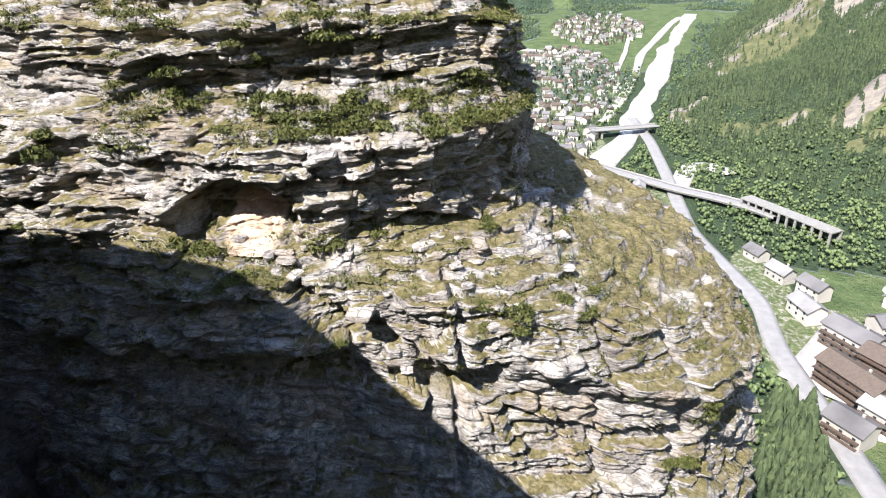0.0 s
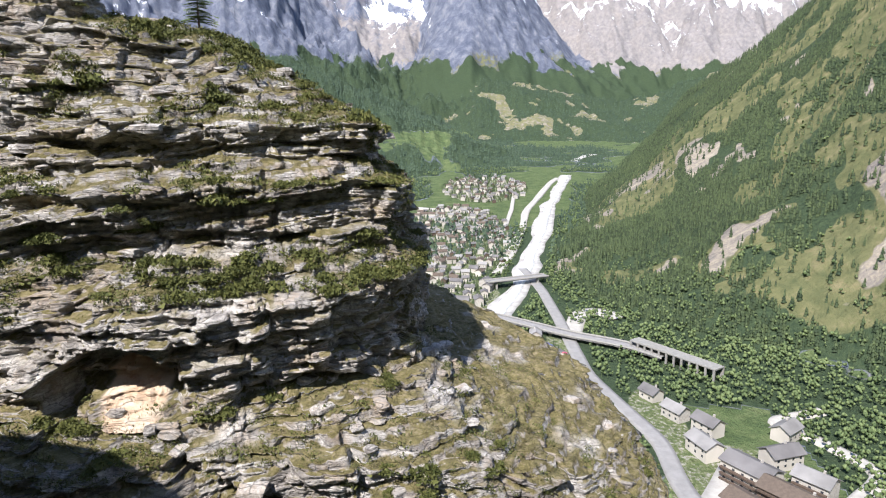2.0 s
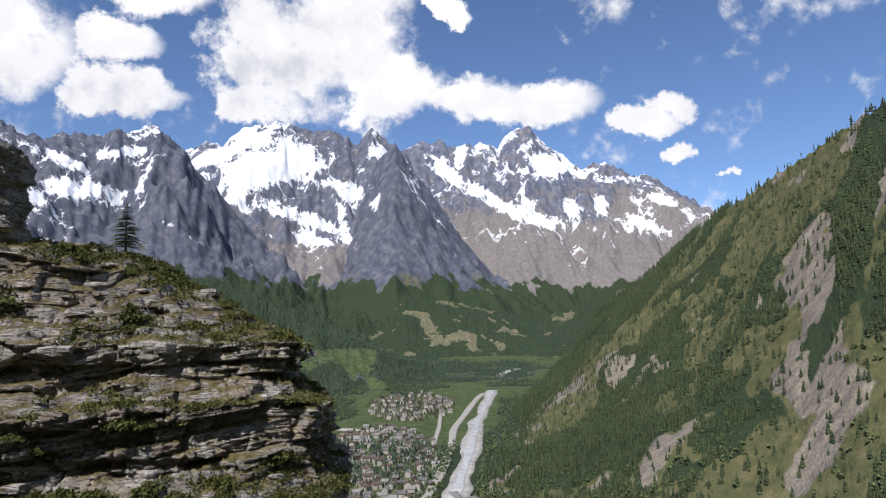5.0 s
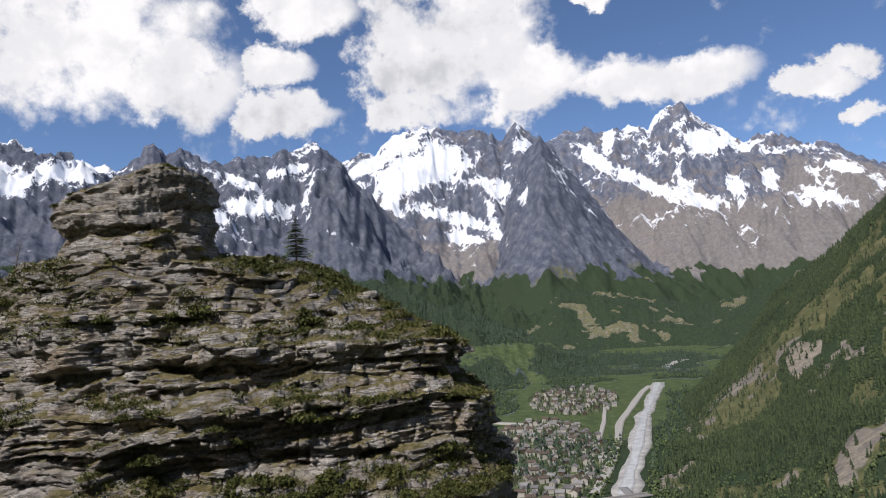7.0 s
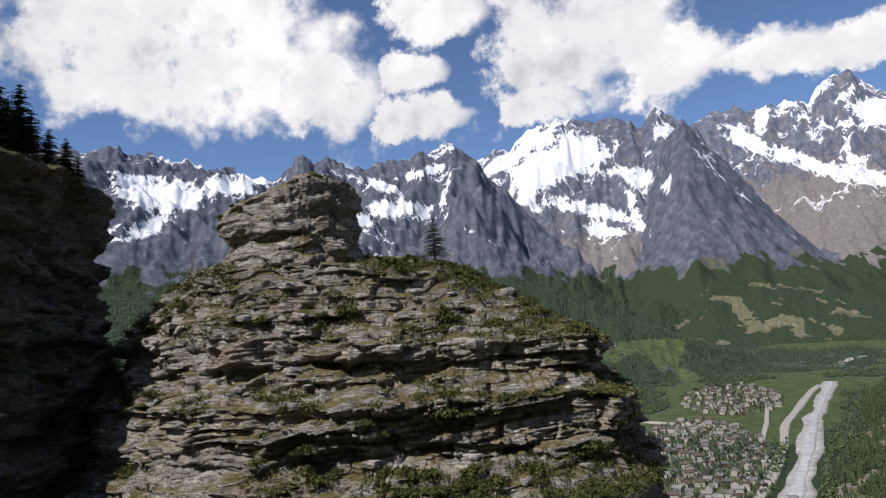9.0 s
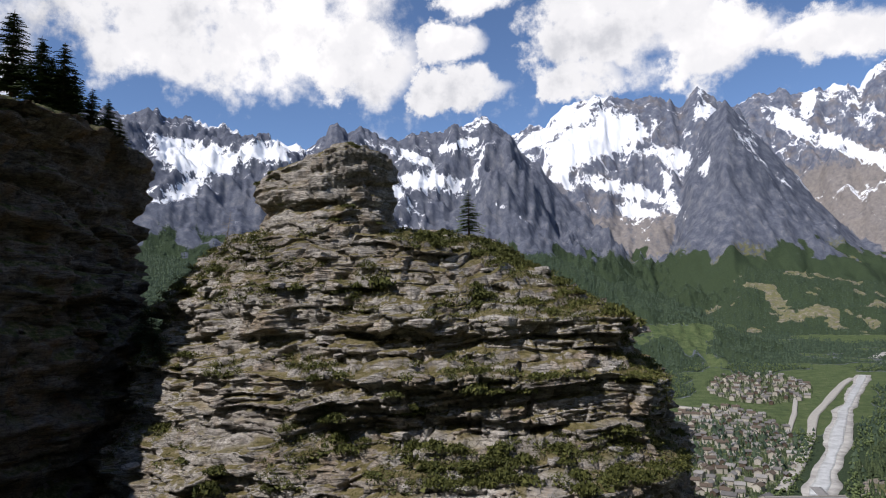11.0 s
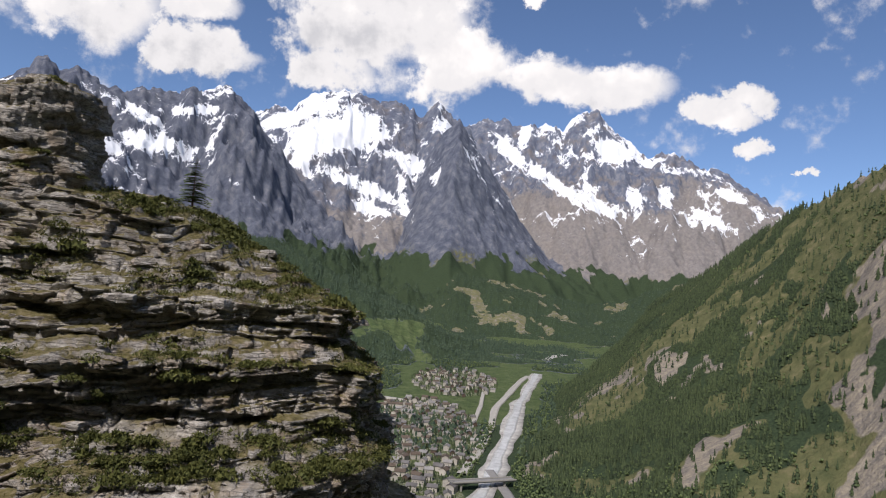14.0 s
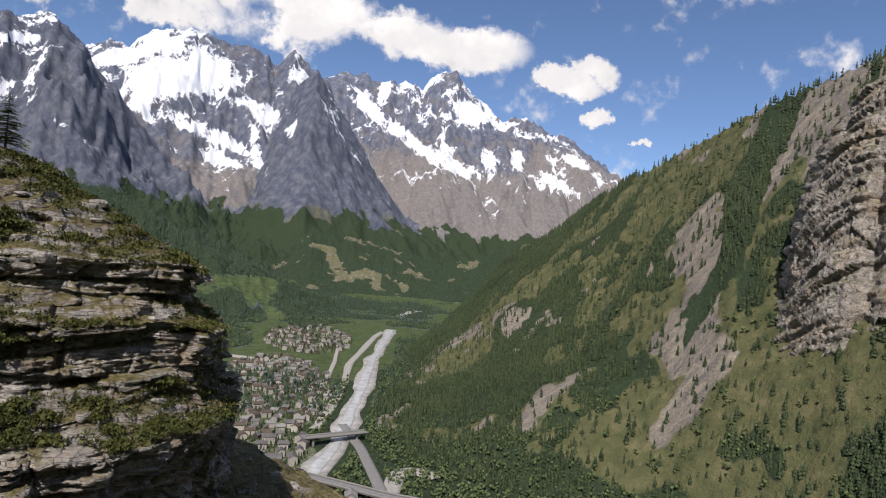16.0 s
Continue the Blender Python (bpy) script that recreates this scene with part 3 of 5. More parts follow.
# ---------------------------------------------------------------- bedded rock
def broken(x, y, z, seed):
    """Rock split along joints into uneven blocks, each with a face of its own lean. In block sizes."""
    i, j, k = np.floor(x), np.floor(y), np.floor(z)
    f1, f2 = np.full(x.shape, 9.0), np.full(x.shape, 9.0)
    face = np.zeros(x.shape)
    sides = [np.where(q - np.floor(q) < 0.5, -1, 1) for q in (x, y, z)]
    for a in (0, sides[0]):
        for b in (0, sides[1]):
            for c in (0, sides[2]):
                h = lattice(i + a, j + b, k + c, seed)
                ox, oy, oz = x - (i + a + h), y - (j + b + (h * 97.13) % 1), z - (k + c + (h * 991.7) % 1)
                d = np.sqrt(ox * ox + oy * oy + oz * oz)
                own = ((h * 5231.3) % 1 - 0.5) + 0.9 * (((h * 331.7) % 1 - 0.5) * ox + ((h * 773.3) % 1 - 0.5) * oy + ((h * 1499.1) % 1 - 0.5) * oz)
                near = d < f1
                f2 = np.where(near, f1, np.minimum(f2, d))
                face = np.where(near, own, face)
                f1 = np.where(near, d, f1)
    return face - 0.30 * np.clip(1 - (f2 - f1) / 0.10, 0, 1)


def loft(axis, phis, rows, nu, nv, front=None, tilt=(0.0, 0.0), amp=1.0, size=1.0, seed=1, hollows=(), grooves=(), sharp=1.0, wander=1.6, dense=(), roofs=()):
    """A rock body round an upright axis. phis: headings in degrees, 0 toward -y, positive to +x; rows: (radii, heights) from foot to top.
    Returns points (nv, nu, 3) and the wall share, with beds that stand out and fall back, broken into blocks."""
    ph = np.array(phis, float)
    if front:
        n_front = int(nu * 0.88)
        u = np.r_[np.linspace(front[0], front[1], n_front), np.linspace(front[1], front[0] + 360, nu - n_front + 2)[1:-1]]
    else:
        u = np.linspace(ph[0], ph[0] + 360, nu, endpoint=False)
    turned = (u - ph[0]) % 360 + ph[0]
    ctrl = []
    for radii, heights in rows:
        rr, zz = np.array(radii, float), np.array(heights, float)
        ctrl.append((np.interp(turned, np.r_[ph, ph[0] + 360], np.r_[rr, rr[0]]), np.interp(turned, np.r_[ph, ph[0] + 360], np.r_[zz, zz[0]])))
    cr, cz = np.array([c[0] for c in ctrl]), np.array([c[1] for c in ctrl])
    for q in range(1, len(ctrl) - 2):
        turn = np.radians(u)
        cx, cy = np.sin(turn) * 45, np.cos(turn) * 45
        cr[q] += wander * 2.0 * (fbm(cx / (9 * size), cy / (9 * size), q * 1.7, 3, seed + 200) - 0.5) * size
        cz[q] += wander * 1.6 * (fbm(cx / (11 * size), cy / (11 * size), q * 2.3, 3, seed + 300) - 0.5) * size
    seg = np.hypot(np.diff(cr, axis=0), np.diff(cz, axis=0)).mean(1)
    seg = seg * np.array(dense if dense else [1.0] * len(seg))
    along = np.r_[0, np.cumsum(seg)]
    v = np.linspace(0, along[-1], nv)
    k = np.clip(np.searchsorted(along, v, side="right") - 1, 0, len(seg) - 1)
    f = ((v - along[k]) / seg[k])[:, None]
    r, z = cr[k] * (1 - f) + cr[k + 1] * f, cz[k] * (1 - f) + cz[k + 1] * f
    dr, dz = np.abs(cr[k + 1] - cr[k]), np.abs(cz[k + 1] - cz[k])
    wall = dz / np.maximum(np.hypot(dr, dz), 1e-6)
    for _ in range(3):
        wall[1:-1] = (wall[:-2] + 2 * wall[1:-1] + wall[2:]) / 4
    a = np.radians(u)[None, :]
    x, y = axis[0] + r * np.sin(a), axis[1] - r * np.cos(a)
    s = r * 0 + a * float(np.mean(cr[:-1]))
    # bedding
    w = z + tilt[0] * x + tilt[1] * y + 5.0 * size * (fbm(x / (16 * size), y / (16 * size), z / (22 * size), 3, seed) - 0.5)
    push = 0.0
    for thick, length, strength, sd in ((4.6, 17.0, 3.5, 11), (1.9, 7.5, 2.6, 23), (0.85, 3.6, 1.25, 37), (0.38, 1.7, 0.42, 53)):
        thick, length = thick * size, length * size
        q = w / thick + 0.8 * smooth_noise(w / thick * 0.37, s / (30 * size), 0, sd + seed)
        bed = np.floor(q)
        e = q - bed
        wob = s / length + 3.7 * lattice(bed, bed * 0, bed * 0, sd + seed) + 0.5 * (fbm(s / length * 0.9, z / (length * 0.5), 0, 2, sd + 5 + seed) - 0.5)
        block = np.floor(wob)
        g = wob - block
        h = lattice(bed, block, bed * 0, sd + 1 + seed) - 0.5 + 0.5 * (lattice(bed, bed * 0 + 7, bed * 0, sd + 2 + seed) - 0.5)
        joint = np.minimum(np.minimum(e, 1 - e) * thick / (0.16 * size), np.minimum(g, 1 - g) * length / (0.2 * size))
        notch = np.clip(1 - joint, 0, 1) * 0.35 * min(thick / size, 1.2)
        push = push + strength * (h - notch) * sharp
    rough = fbm(x / (2.2 * size), y / (2.2 * size), z / (1.4 * size), 4, seed + 77) - 0.5
    big = fbm(x / (22 * size), y / (22 * size), z / (16 * size), 3, seed + 99) - 0.5
    crease = ridged(s / (9 * size), z / (26 * size), 3, seed + 13) - 0.65
    solid = step(0.44, 0.60, fbm(x / (17 * size), y / (17 * size), z / (8 * size), 3, seed + 150))
    push = push * (1.05 - 0.70 * solid)
    if roofs:
        push = push * (0.55 + 0.45 * step(120, 134, z))
    blocks = 2.6 * broken(x / (6.5 * size), y / (6.5 * size), w / (2.5 * size), seed + 170) + 0.75 * broken(x / (2.6 * size), y / (2.6 * size), w / (0.9 * size), seed + 180)
    d = amp * size * ((0.10 + 0.90 * wall) * (0.50 + 0.60 * solid) * blocks + wall * (push + 0.55 * rough + 3.0 * big - 1.6 * np.clip(crease, 0, 1) * 2))
    fresh = np.zeros(r.shape)
    for p0, z0, wp, hz, depth, glow in hollows:
        q = ((u[None, :] - p0) / wp) ** 2 + ((z - z0) / hz) ** 2 + 0.5 * (fbm(s / 3, z / 3, 0, 3, 5) - 0.5)
        d = d - depth * step(1.15, 0.25, q)
        if glow:
            fresh = np.maximum(fresh, step(0.95, 0.6, ((u[None, :] - p0 - wp * 0.2) / (wp * 0.8)) ** 2 + ((z - z0 + hz * 0.35) / (hz * 0.95)) ** 2))
    for ps, zs, depth, fall in roofs:
        below = np.interp(u, ps, zs)[None, :] + 0.9 * (fbm(s / 2.5, z / 9, 0, 3, 15) - 0.5) - z
        inside = (step(ps[0], ps[0] + 2, u) * step(ps[-1], ps[-1] - 2, u))[None, :]
        d = d - depth * inside * step(0.0, 0.35, below) * np.clip(1.7 * (1 - below / fall), 0, 1)
    for p0, z0, z1, wp, depth in grooves:
        lean = p0 + 1.5 * (smooth_noise(z / 6, z * 0, 0, 3) - 0.5)
        d = d - depth * np.exp(-((u[None, :] - lean) / wp) ** 2) * step(z0 - 2, z0, z) * step(z1 + 2, z1, z)
    x, y = x + d * np.sin(a), y - d * np.cos(a)
    # broken ground on the ledges: bed after bed steps up as a stair
    flat = np.clip(1.7 * (1 - wall), 0, 1)
    clod = fbm(x / (3.5 * size), y / (3.5 * size), 0, 4, seed + 5) - 0.5
    tall = 1.7 * size
    lift = z + tilt[0] * x + tilt[1] * y + 4.5 * size * (fbm(x / (9 * size), y / (9 * size), 0, 4, seed + 6) - 0.5)
    q = lift / tall
    e = q - np.floor(q)
    stair = (np.floor(q) + step(0.70, 0.98, e)) * tall - lift
    z = z + flat * amp * (stair * 0.95 + size * (1.9 * clod + 0.5 * rough))
    return np.stack([x, y, z], -1), wall, fresh, u


def turf_cover(pts, share):
    """Turf holds in patches, not everywhere."""
    x, y, z = pts[..., 0], pts[..., 1], pts[..., 2]
    return share * step(0.32, 0.52, fbm(x / 7, y / 7, z / 5, 4, 123) + 0.26 * step(154, 160, z) + 0.10 * step(117, 121, z) * step(137, 133, z))


def rock_body(name, pts, fresh, turf, mat, wrap=True):
    nv, nu, _ = pts.shape
    return mesh_from(name, pts.reshape(-1, 3), grid_faces(nv, nu, wrap), mat, False, {"fresh": fresh, "turf": turf_cover(pts, turf) * (1 - fresh)})


def surface_normals(pts):
    du, dv = np.gradient(pts, axis=1), np.gradient(pts, axis=0)
    n = np.cross(du, dv)
    return n / np.maximum(np.linalg.norm(n, axis=-1, keepdims=True), 1e-9)


CRAG_AXIS = (-45.0, 112.0)
PHI = [-135, -100, -62, -40, -6, 18, 46, 60, 75, 110, 160]
CRAG_ROWS = [
    ([70, 100, 90, 66, 60, 58, 70, 82, 84, 62, 58], [40] * 11),
    ([66, 97, 86, 62, 54, 53, 66, 77, 79, 58, 55], [80, 88, 86, 85, 88, 90, 86, 84, 84, 80, 80]),
    ([62, 94, 83, 58, 49.5, 49.5, 62, 72.5, 75, 55, 50], [108, 114, 112, 112, 115, 117, 112, 104, 106, 106, 108]),
    ([63, 92, 82, 60, 53.5, 53.5, 65, 74, 76, 56, 51], [112, 118, 117, 117, 119.5, 122, 117, 110, 109, 112, 113]),
    ([60, 88, 79, 58, 52.5, 53, 62, 69, 71, 53, 49], [122, 126, 124, 125, 128, 129, 125, 119, 117, 122, 124]),
    ([58, 84, 76, 56.5, 50, 50, 54.5, 56, 55, 45, 47], [126, 128, 127, 128, 130.5, 130.5, 130, 126.5, 124, 125, 127]),
    ([56, 80, 75, 58, 48.5, 48, 48, 40, 34.5, 31, 40], [130, 130, 130, 131, 133, 133, 135.5, 133.5, 130, 130, 130]),
    ([55, 77, 73, 59, 49.5, 49.5, 49.3, 41, 35, 31, 40], [142, 142, 142, 144, 144.5, 145, 146.5, 145, 143, 143, 144]),
    ([52, 73, 70, 56.5, 46, 44.5, 45.5, 38.5, 33, 30, 38], [145.5, 146, 146.5, 149, 149.5, 149, 150, 148.5, 147, 146, 147]),
    ([51, 69, 67, 55.5, 45.5, 44.3, 47.5, 38.7, 32, 29, 37], [155, 156, 156, 157, 157, 157, 157, 156, 155, 155, 155]),
    ([49, 64, 63, 52.5, 40.5, 39, 40, 31, 27, 25, 35], [157, 158.5, 159, 159.5, 159.5, 159.5, 160, 158.5, 158, 158, 158]),
    ([48, 61, 61, 51.5, 41, 39.2, 39.8, 30.5, 25.5, 23.5, 34], [165, 169, 169, 168, 164.5, 164.3, 164, 163.5, 163, 163, 163]),
    ([37, 46, 50, 45, 36, 28, 25, 17, 14, 14, 26], [172, 176.5, 177.5, 178, 176.3, 173, 169.8, 168, 167, 168, 169]),
    ([12, 14, 14, 13, 12, 12, 10, 8, 7, 7, 10], [178, 180.5, 180.5, 180, 179, 177, 174.5, 172.5, 172, 173, 175]),
    ([0.3] * 11, [178] * 11),
]
crag_pts, crag_wall, crag_fresh, crag_u = loft(CRAG_AXIS, PHI, CRAG_ROWS, 820, 650, (-78, 100), (-0.05, 0.03), 0.85, 1.0, 1,
    [(5.5, 136.4, 6.5, 4.6, 1.2, True), (14, 117, 9, 3, 1.5, False)], [(57, 84, 122, 0.45, 3.0), (64, 90, 120, 0.35, 1.6), (49, 84, 126, 0.4, 1.4), (33, 95, 128, 0.5, 1.8)], 1.0, 1.7,
    [0.2, 0.7, 1, 1, 1, 0.9, 1, 1, 1, 1, 1, 1, 0.7, 0.25],
    [([-5, -2, 2, 6, 10, 14], [135.5, 138.4, 140.2, 140.8, 139.8, 137.4], 4.6, 6.5), ([-27, -22, -17], [135.5, 138, 136], 3.0, 4.0), ([12, 19, 27, 33, 39], [131, 126.4, 122.4, 118.6, 119.5], 3.0, 7.0),
     ([20, 30, 40], [134.5, 135.2, 135], 2.2, 3.0), ([38, 48, 60], [112, 107, 106], 2.2, 6.0), ([-12, 4, 20, 34], [151.2, 152.4, 152, 151.4], 1.6, 3.0), ([-30, -10, 10, 30], [162.2, 162.8, 162.2, 161.6], 1.5, 2.5)])
crag = tagged(new("rock_crag", rock_body("rock_crag", crag_pts, crag_fresh, 1.0, ROCK)), "layered grey gneiss crag with grassy ledges", "rock crag", kind="structure")

PIN_AXIS = (-59.0, 84.0)
PIN_ROWS = [
    ([11, 13, 10.5, 9, 9, 9, 9, 10], [166] * 8),
    ([12.5, 14.5, 12, 10, 9.6, 9.6, 9.5, 10], [177.5] * 8),
    ([10, 12.5, 10, 8.6, 8.6, 9, 8, 8], [181, 181, 181, 181, 181, 181, 181, 181]),
    ([12, 14.4, 12, 8.8, 8.6, 8.8, 9, 9], [183, 183, 183, 182, 181.5, 182, 182.5, 182.5]),
    ([11.5, 14.0, 11.6, 8.8, 8.6, 8.8, 8.6, 8.6], [186, 185.5, 186.6, 188.2, 189.8, 189.8, 188, 187]),
    ([9.5, 11.6, 9.4, 7.4, 7.6, 7.8, 7.5, 7.5], [187, 186.6, 187.8, 189.2, 190.6, 190.6, 189, 188.2]),
    ([0.2] * 8, [189] * 8),
]
pin_pts, pin_wall, pin_fresh, pin_u = loft(PIN_AXIS, [-110, -70, -35, 0, 35, 70, 110, 160], PIN_ROWS, 300, 150, None, (-0.05, 0.03), 0.55, 0.8, 7, (), (), 1.0, 0.8)
pinnacle = tagged(new("rock_pinnacle", rock_body("rock_pinnacle", pin_pts, pin_fresh, 1.0, ROCK)), "square overhanging gneiss block crowning the crag", "rock pinnacle", kind="structure")

LEFT_AXIS = (-149.5, 49.5)
LEFT_ROWS = [
    ([70] * 8, [60] * 8),
    ([56, 57, 58, 56, 55, 57, 62, 60], [130] * 8),
    ([54, 57, 58, 59, 57.5, 58, 60, 57], [158, 158, 158, 158, 158, 158, 162, 162]),
    ([50, 51, 53, 53, 52, 53, 57, 54], [181, 181, 181, 182, 182, 182, 184, 184]),
    ([50, 52, 54, 55, 56, 56.5, 57, 54], [194, 194, 195, 197, 197, 196, 196, 196]),
    ([36, 37, 39, 42, 44, 42, 40, 38], [201, 202, 202, 201, 200, 201, 203, 203]),
    ([0.3] * 8, [216] * 8),
]
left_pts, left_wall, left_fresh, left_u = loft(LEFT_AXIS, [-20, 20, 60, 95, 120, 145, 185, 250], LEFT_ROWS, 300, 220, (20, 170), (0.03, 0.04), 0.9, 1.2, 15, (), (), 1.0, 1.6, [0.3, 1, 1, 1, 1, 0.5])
left_cliff = tagged(new("rock_cliff", rock_body("rock_cliff", left_pts, left_fresh, 1.0, SHADED_ROCK)), "dark shaded cliff edge with trees on its brink", "cliff", kind="structure")

FAR_AXIS = (442.0, 412.0)
FAR_ROWS = [
    ([116, 116, 114, 108, 106, 110], [15] * 6),
    ([98, 97, 95, 90, 90, 92], [105] * 6),
    ([82, 80, 78, 77, 80, 82], [180, 180, 180, 185, 190, 190]),
    ([74, 72, 70, 66, 70, 72], [235, 235, 235, 245, 250, 250]),
    ([60, 56, 52, 50, 55, 60], [285, 285, 285, 290, 295, 295]),
    ([34, 32, 30, 28, 34, 36], [335, 335, 335, 335, 335, 335]),
    ([0.5] * 6, [362] * 6),
]
far_pts, far_wall, far_fresh, far_u = loft(FAR_AXIS, [-140, -90, -50, -10, 40, 100], FAR_ROWS, 260, 180, (-110, 60), (1.6, 1.1), 0.8, 3.5, 29, (), [(-40, 20, 340, 4, 9), (-18, 20, 340, 3, 12), (-62, 20, 340, 4, 8), (5, 20, 340, 3, 8), (-30, 90, 300, 2, 7), (-5, 60, 300, 2, 6)], 0.5, 1.4)
far_cliff = tagged(new("rock_face", rock_body("rock_face", far_pts, far_fresh, 0.8, FAR_ROCK)), "tall grey rock face above the wooded slope", "cliff", kind="structure")


# ---------------------------------------------------------------- trees and plants
def scatter(name, template, places, scales, mat, label, category, seed=0, squash=0.25):
    """Many plants of one kind in one mesh, each turned and sized on its own."""
    tv, tf = template
    rng = np.random.default_rng(seed)
    n = len(places)
    turn = rng.uniform(0, 2 * np.pi, n)
    c, s = np.cos(turn)[:, None], np.sin(turn)[:, None]
    wide = scales * rng.uniform(1 - squash, 1 + squash, n)
    x, y, z = tv[:, 0][None], tv[:, 1][None], tv[:, 2][None]
    pts = np.stack([(x * c - y * s) * wide[:, None], (x * s + y * c) * wide[:, None], z * scales[:, None]], -1) + places[:, None, :]
    faces = (tf[None] + (np.arange(n) * len(tv))[:, None, None]).reshape(-1, tf.shape[1])
    me = mesh_from(name, pts.reshape(-1, 3), faces, mat)
    return tagged(new(name, me), label, category, kind="stuff")


def cone_tree(tiers=5, sides=7, seed=0):
    """A far spruce of height 1: ragged skirts, one above the other."""
    rng = np.random.default_rng(seed)
    verts, faces = [], []
    for t in range(tiers):
        f = t / tiers
        top, low, rad = min(1.0, f + 0.42 - 0.12 * f), 0.06 + f * 0.92, 0.21 * (1 - f) ** 0.85 + 0.02
        o = len(verts)
        verts.append((0, 0, top))
        for q in range(sides * 2):
            a = math.pi * q / sides + t
            rr = rad * (1.0 if q % 2 == 0 else 0.55) * rng.uniform(0.75, 1.2)
            verts.append((rr * math.cos(a), rr * math.sin(a), low + rng.uniform(-0.03, 0.04)))
        for q in range(sides * 2):
            faces.append((o, o + 1 + q, o + 1 + (q + 1) % (sides * 2)))
    return np.array(verts), np.array(faces)


def clump_tree(clumps=9, seed=0):
    """A far broad-leaved tree of height 1: a crown of uneven tufts on a short stem."""
    rng = np.random.default_rng(seed)
    verts, faces = [], []
    octa = np.array([(1, 0, 0), (0, 1, 0), (-1, 0, 0), (0, -1, 0), (0, 0, 1), (0, 0, -1)], float)
    tri = [(0, 1, 4), (1, 2, 4), (2, 3, 4), (3, 0, 4), (1, 0, 5), (2, 1, 5), (3, 2, 5), (0, 3, 5)]
    for c in range(clumps):
        a, h = rng.uniform(0, 6.28), rng.uniform(0.3, 0.85)
        rad = 0.33 * math.sin(math.pi * min(1, h * 1.05)) * rng.uniform(0.3, 1)
        o = len(verts)
        spin = rng.uniform(0, 1.5)
        m = np.array(Euler((spin, spin * 2, a)).to_matrix())
        for p in octa * rng.uniform(0.15, 0.25) * rng.uniform(0.7, 1.25, (6, 1)):
            verts.append(tuple(m @ p + (rad * math.cos(a), rad * math.sin(a), h)))
        faces += [tuple(o + q for q in f) for f in tri]
    o = len(verts)
    verts += [(0.02, 0, -0.05), (-0.01, 0.017, -0.05), (-0.01, -0.017, -0.05), (0, 0, 0.6)]
    faces += [(o, o + 1, o + 3), (o + 1, o + 2, o + 3), (o + 2, o, o + 3)]
    return np.array(verts), np.array(faces)


def tagged_cover(x, y):
    z, *rest = land(x, y)
    return z, rest, cover(x, y, z, *rest, 0.9)


RIVER = [(-48, 372), (-14, 421), (10, 499), (35, 603), (52, 700), (77, 848), (108, 1040), (150, 1250), (172, 1370)]
ROAD = [(101, 175), (96, 215), (88, 266), (90, 305), (77, 349), (66, 389), (63, 452), (60, 510), (54, 588), (40, 660)]
HIGHWAY = [(-95, 545), (-50, 520), (1, 503), (35, 478), (64, 455), (88, 443), (106, 431), (122, 412)]


def distance_to(line, x, y):
    best = np.full(np.shape(x), 1e9)
    for (ax, ay), (bx, by) in zip(line, line[1:]):
        dx, dy = bx - ax, by - ay
        t = np.clip(((x - ax) * dx + (y - ay) * dy) / (dx * dx + dy * dy), 0, 1)
        best = np.minimum(best, np.hypot(x - ax - t * dx, y - ay - t * dy))
    return best


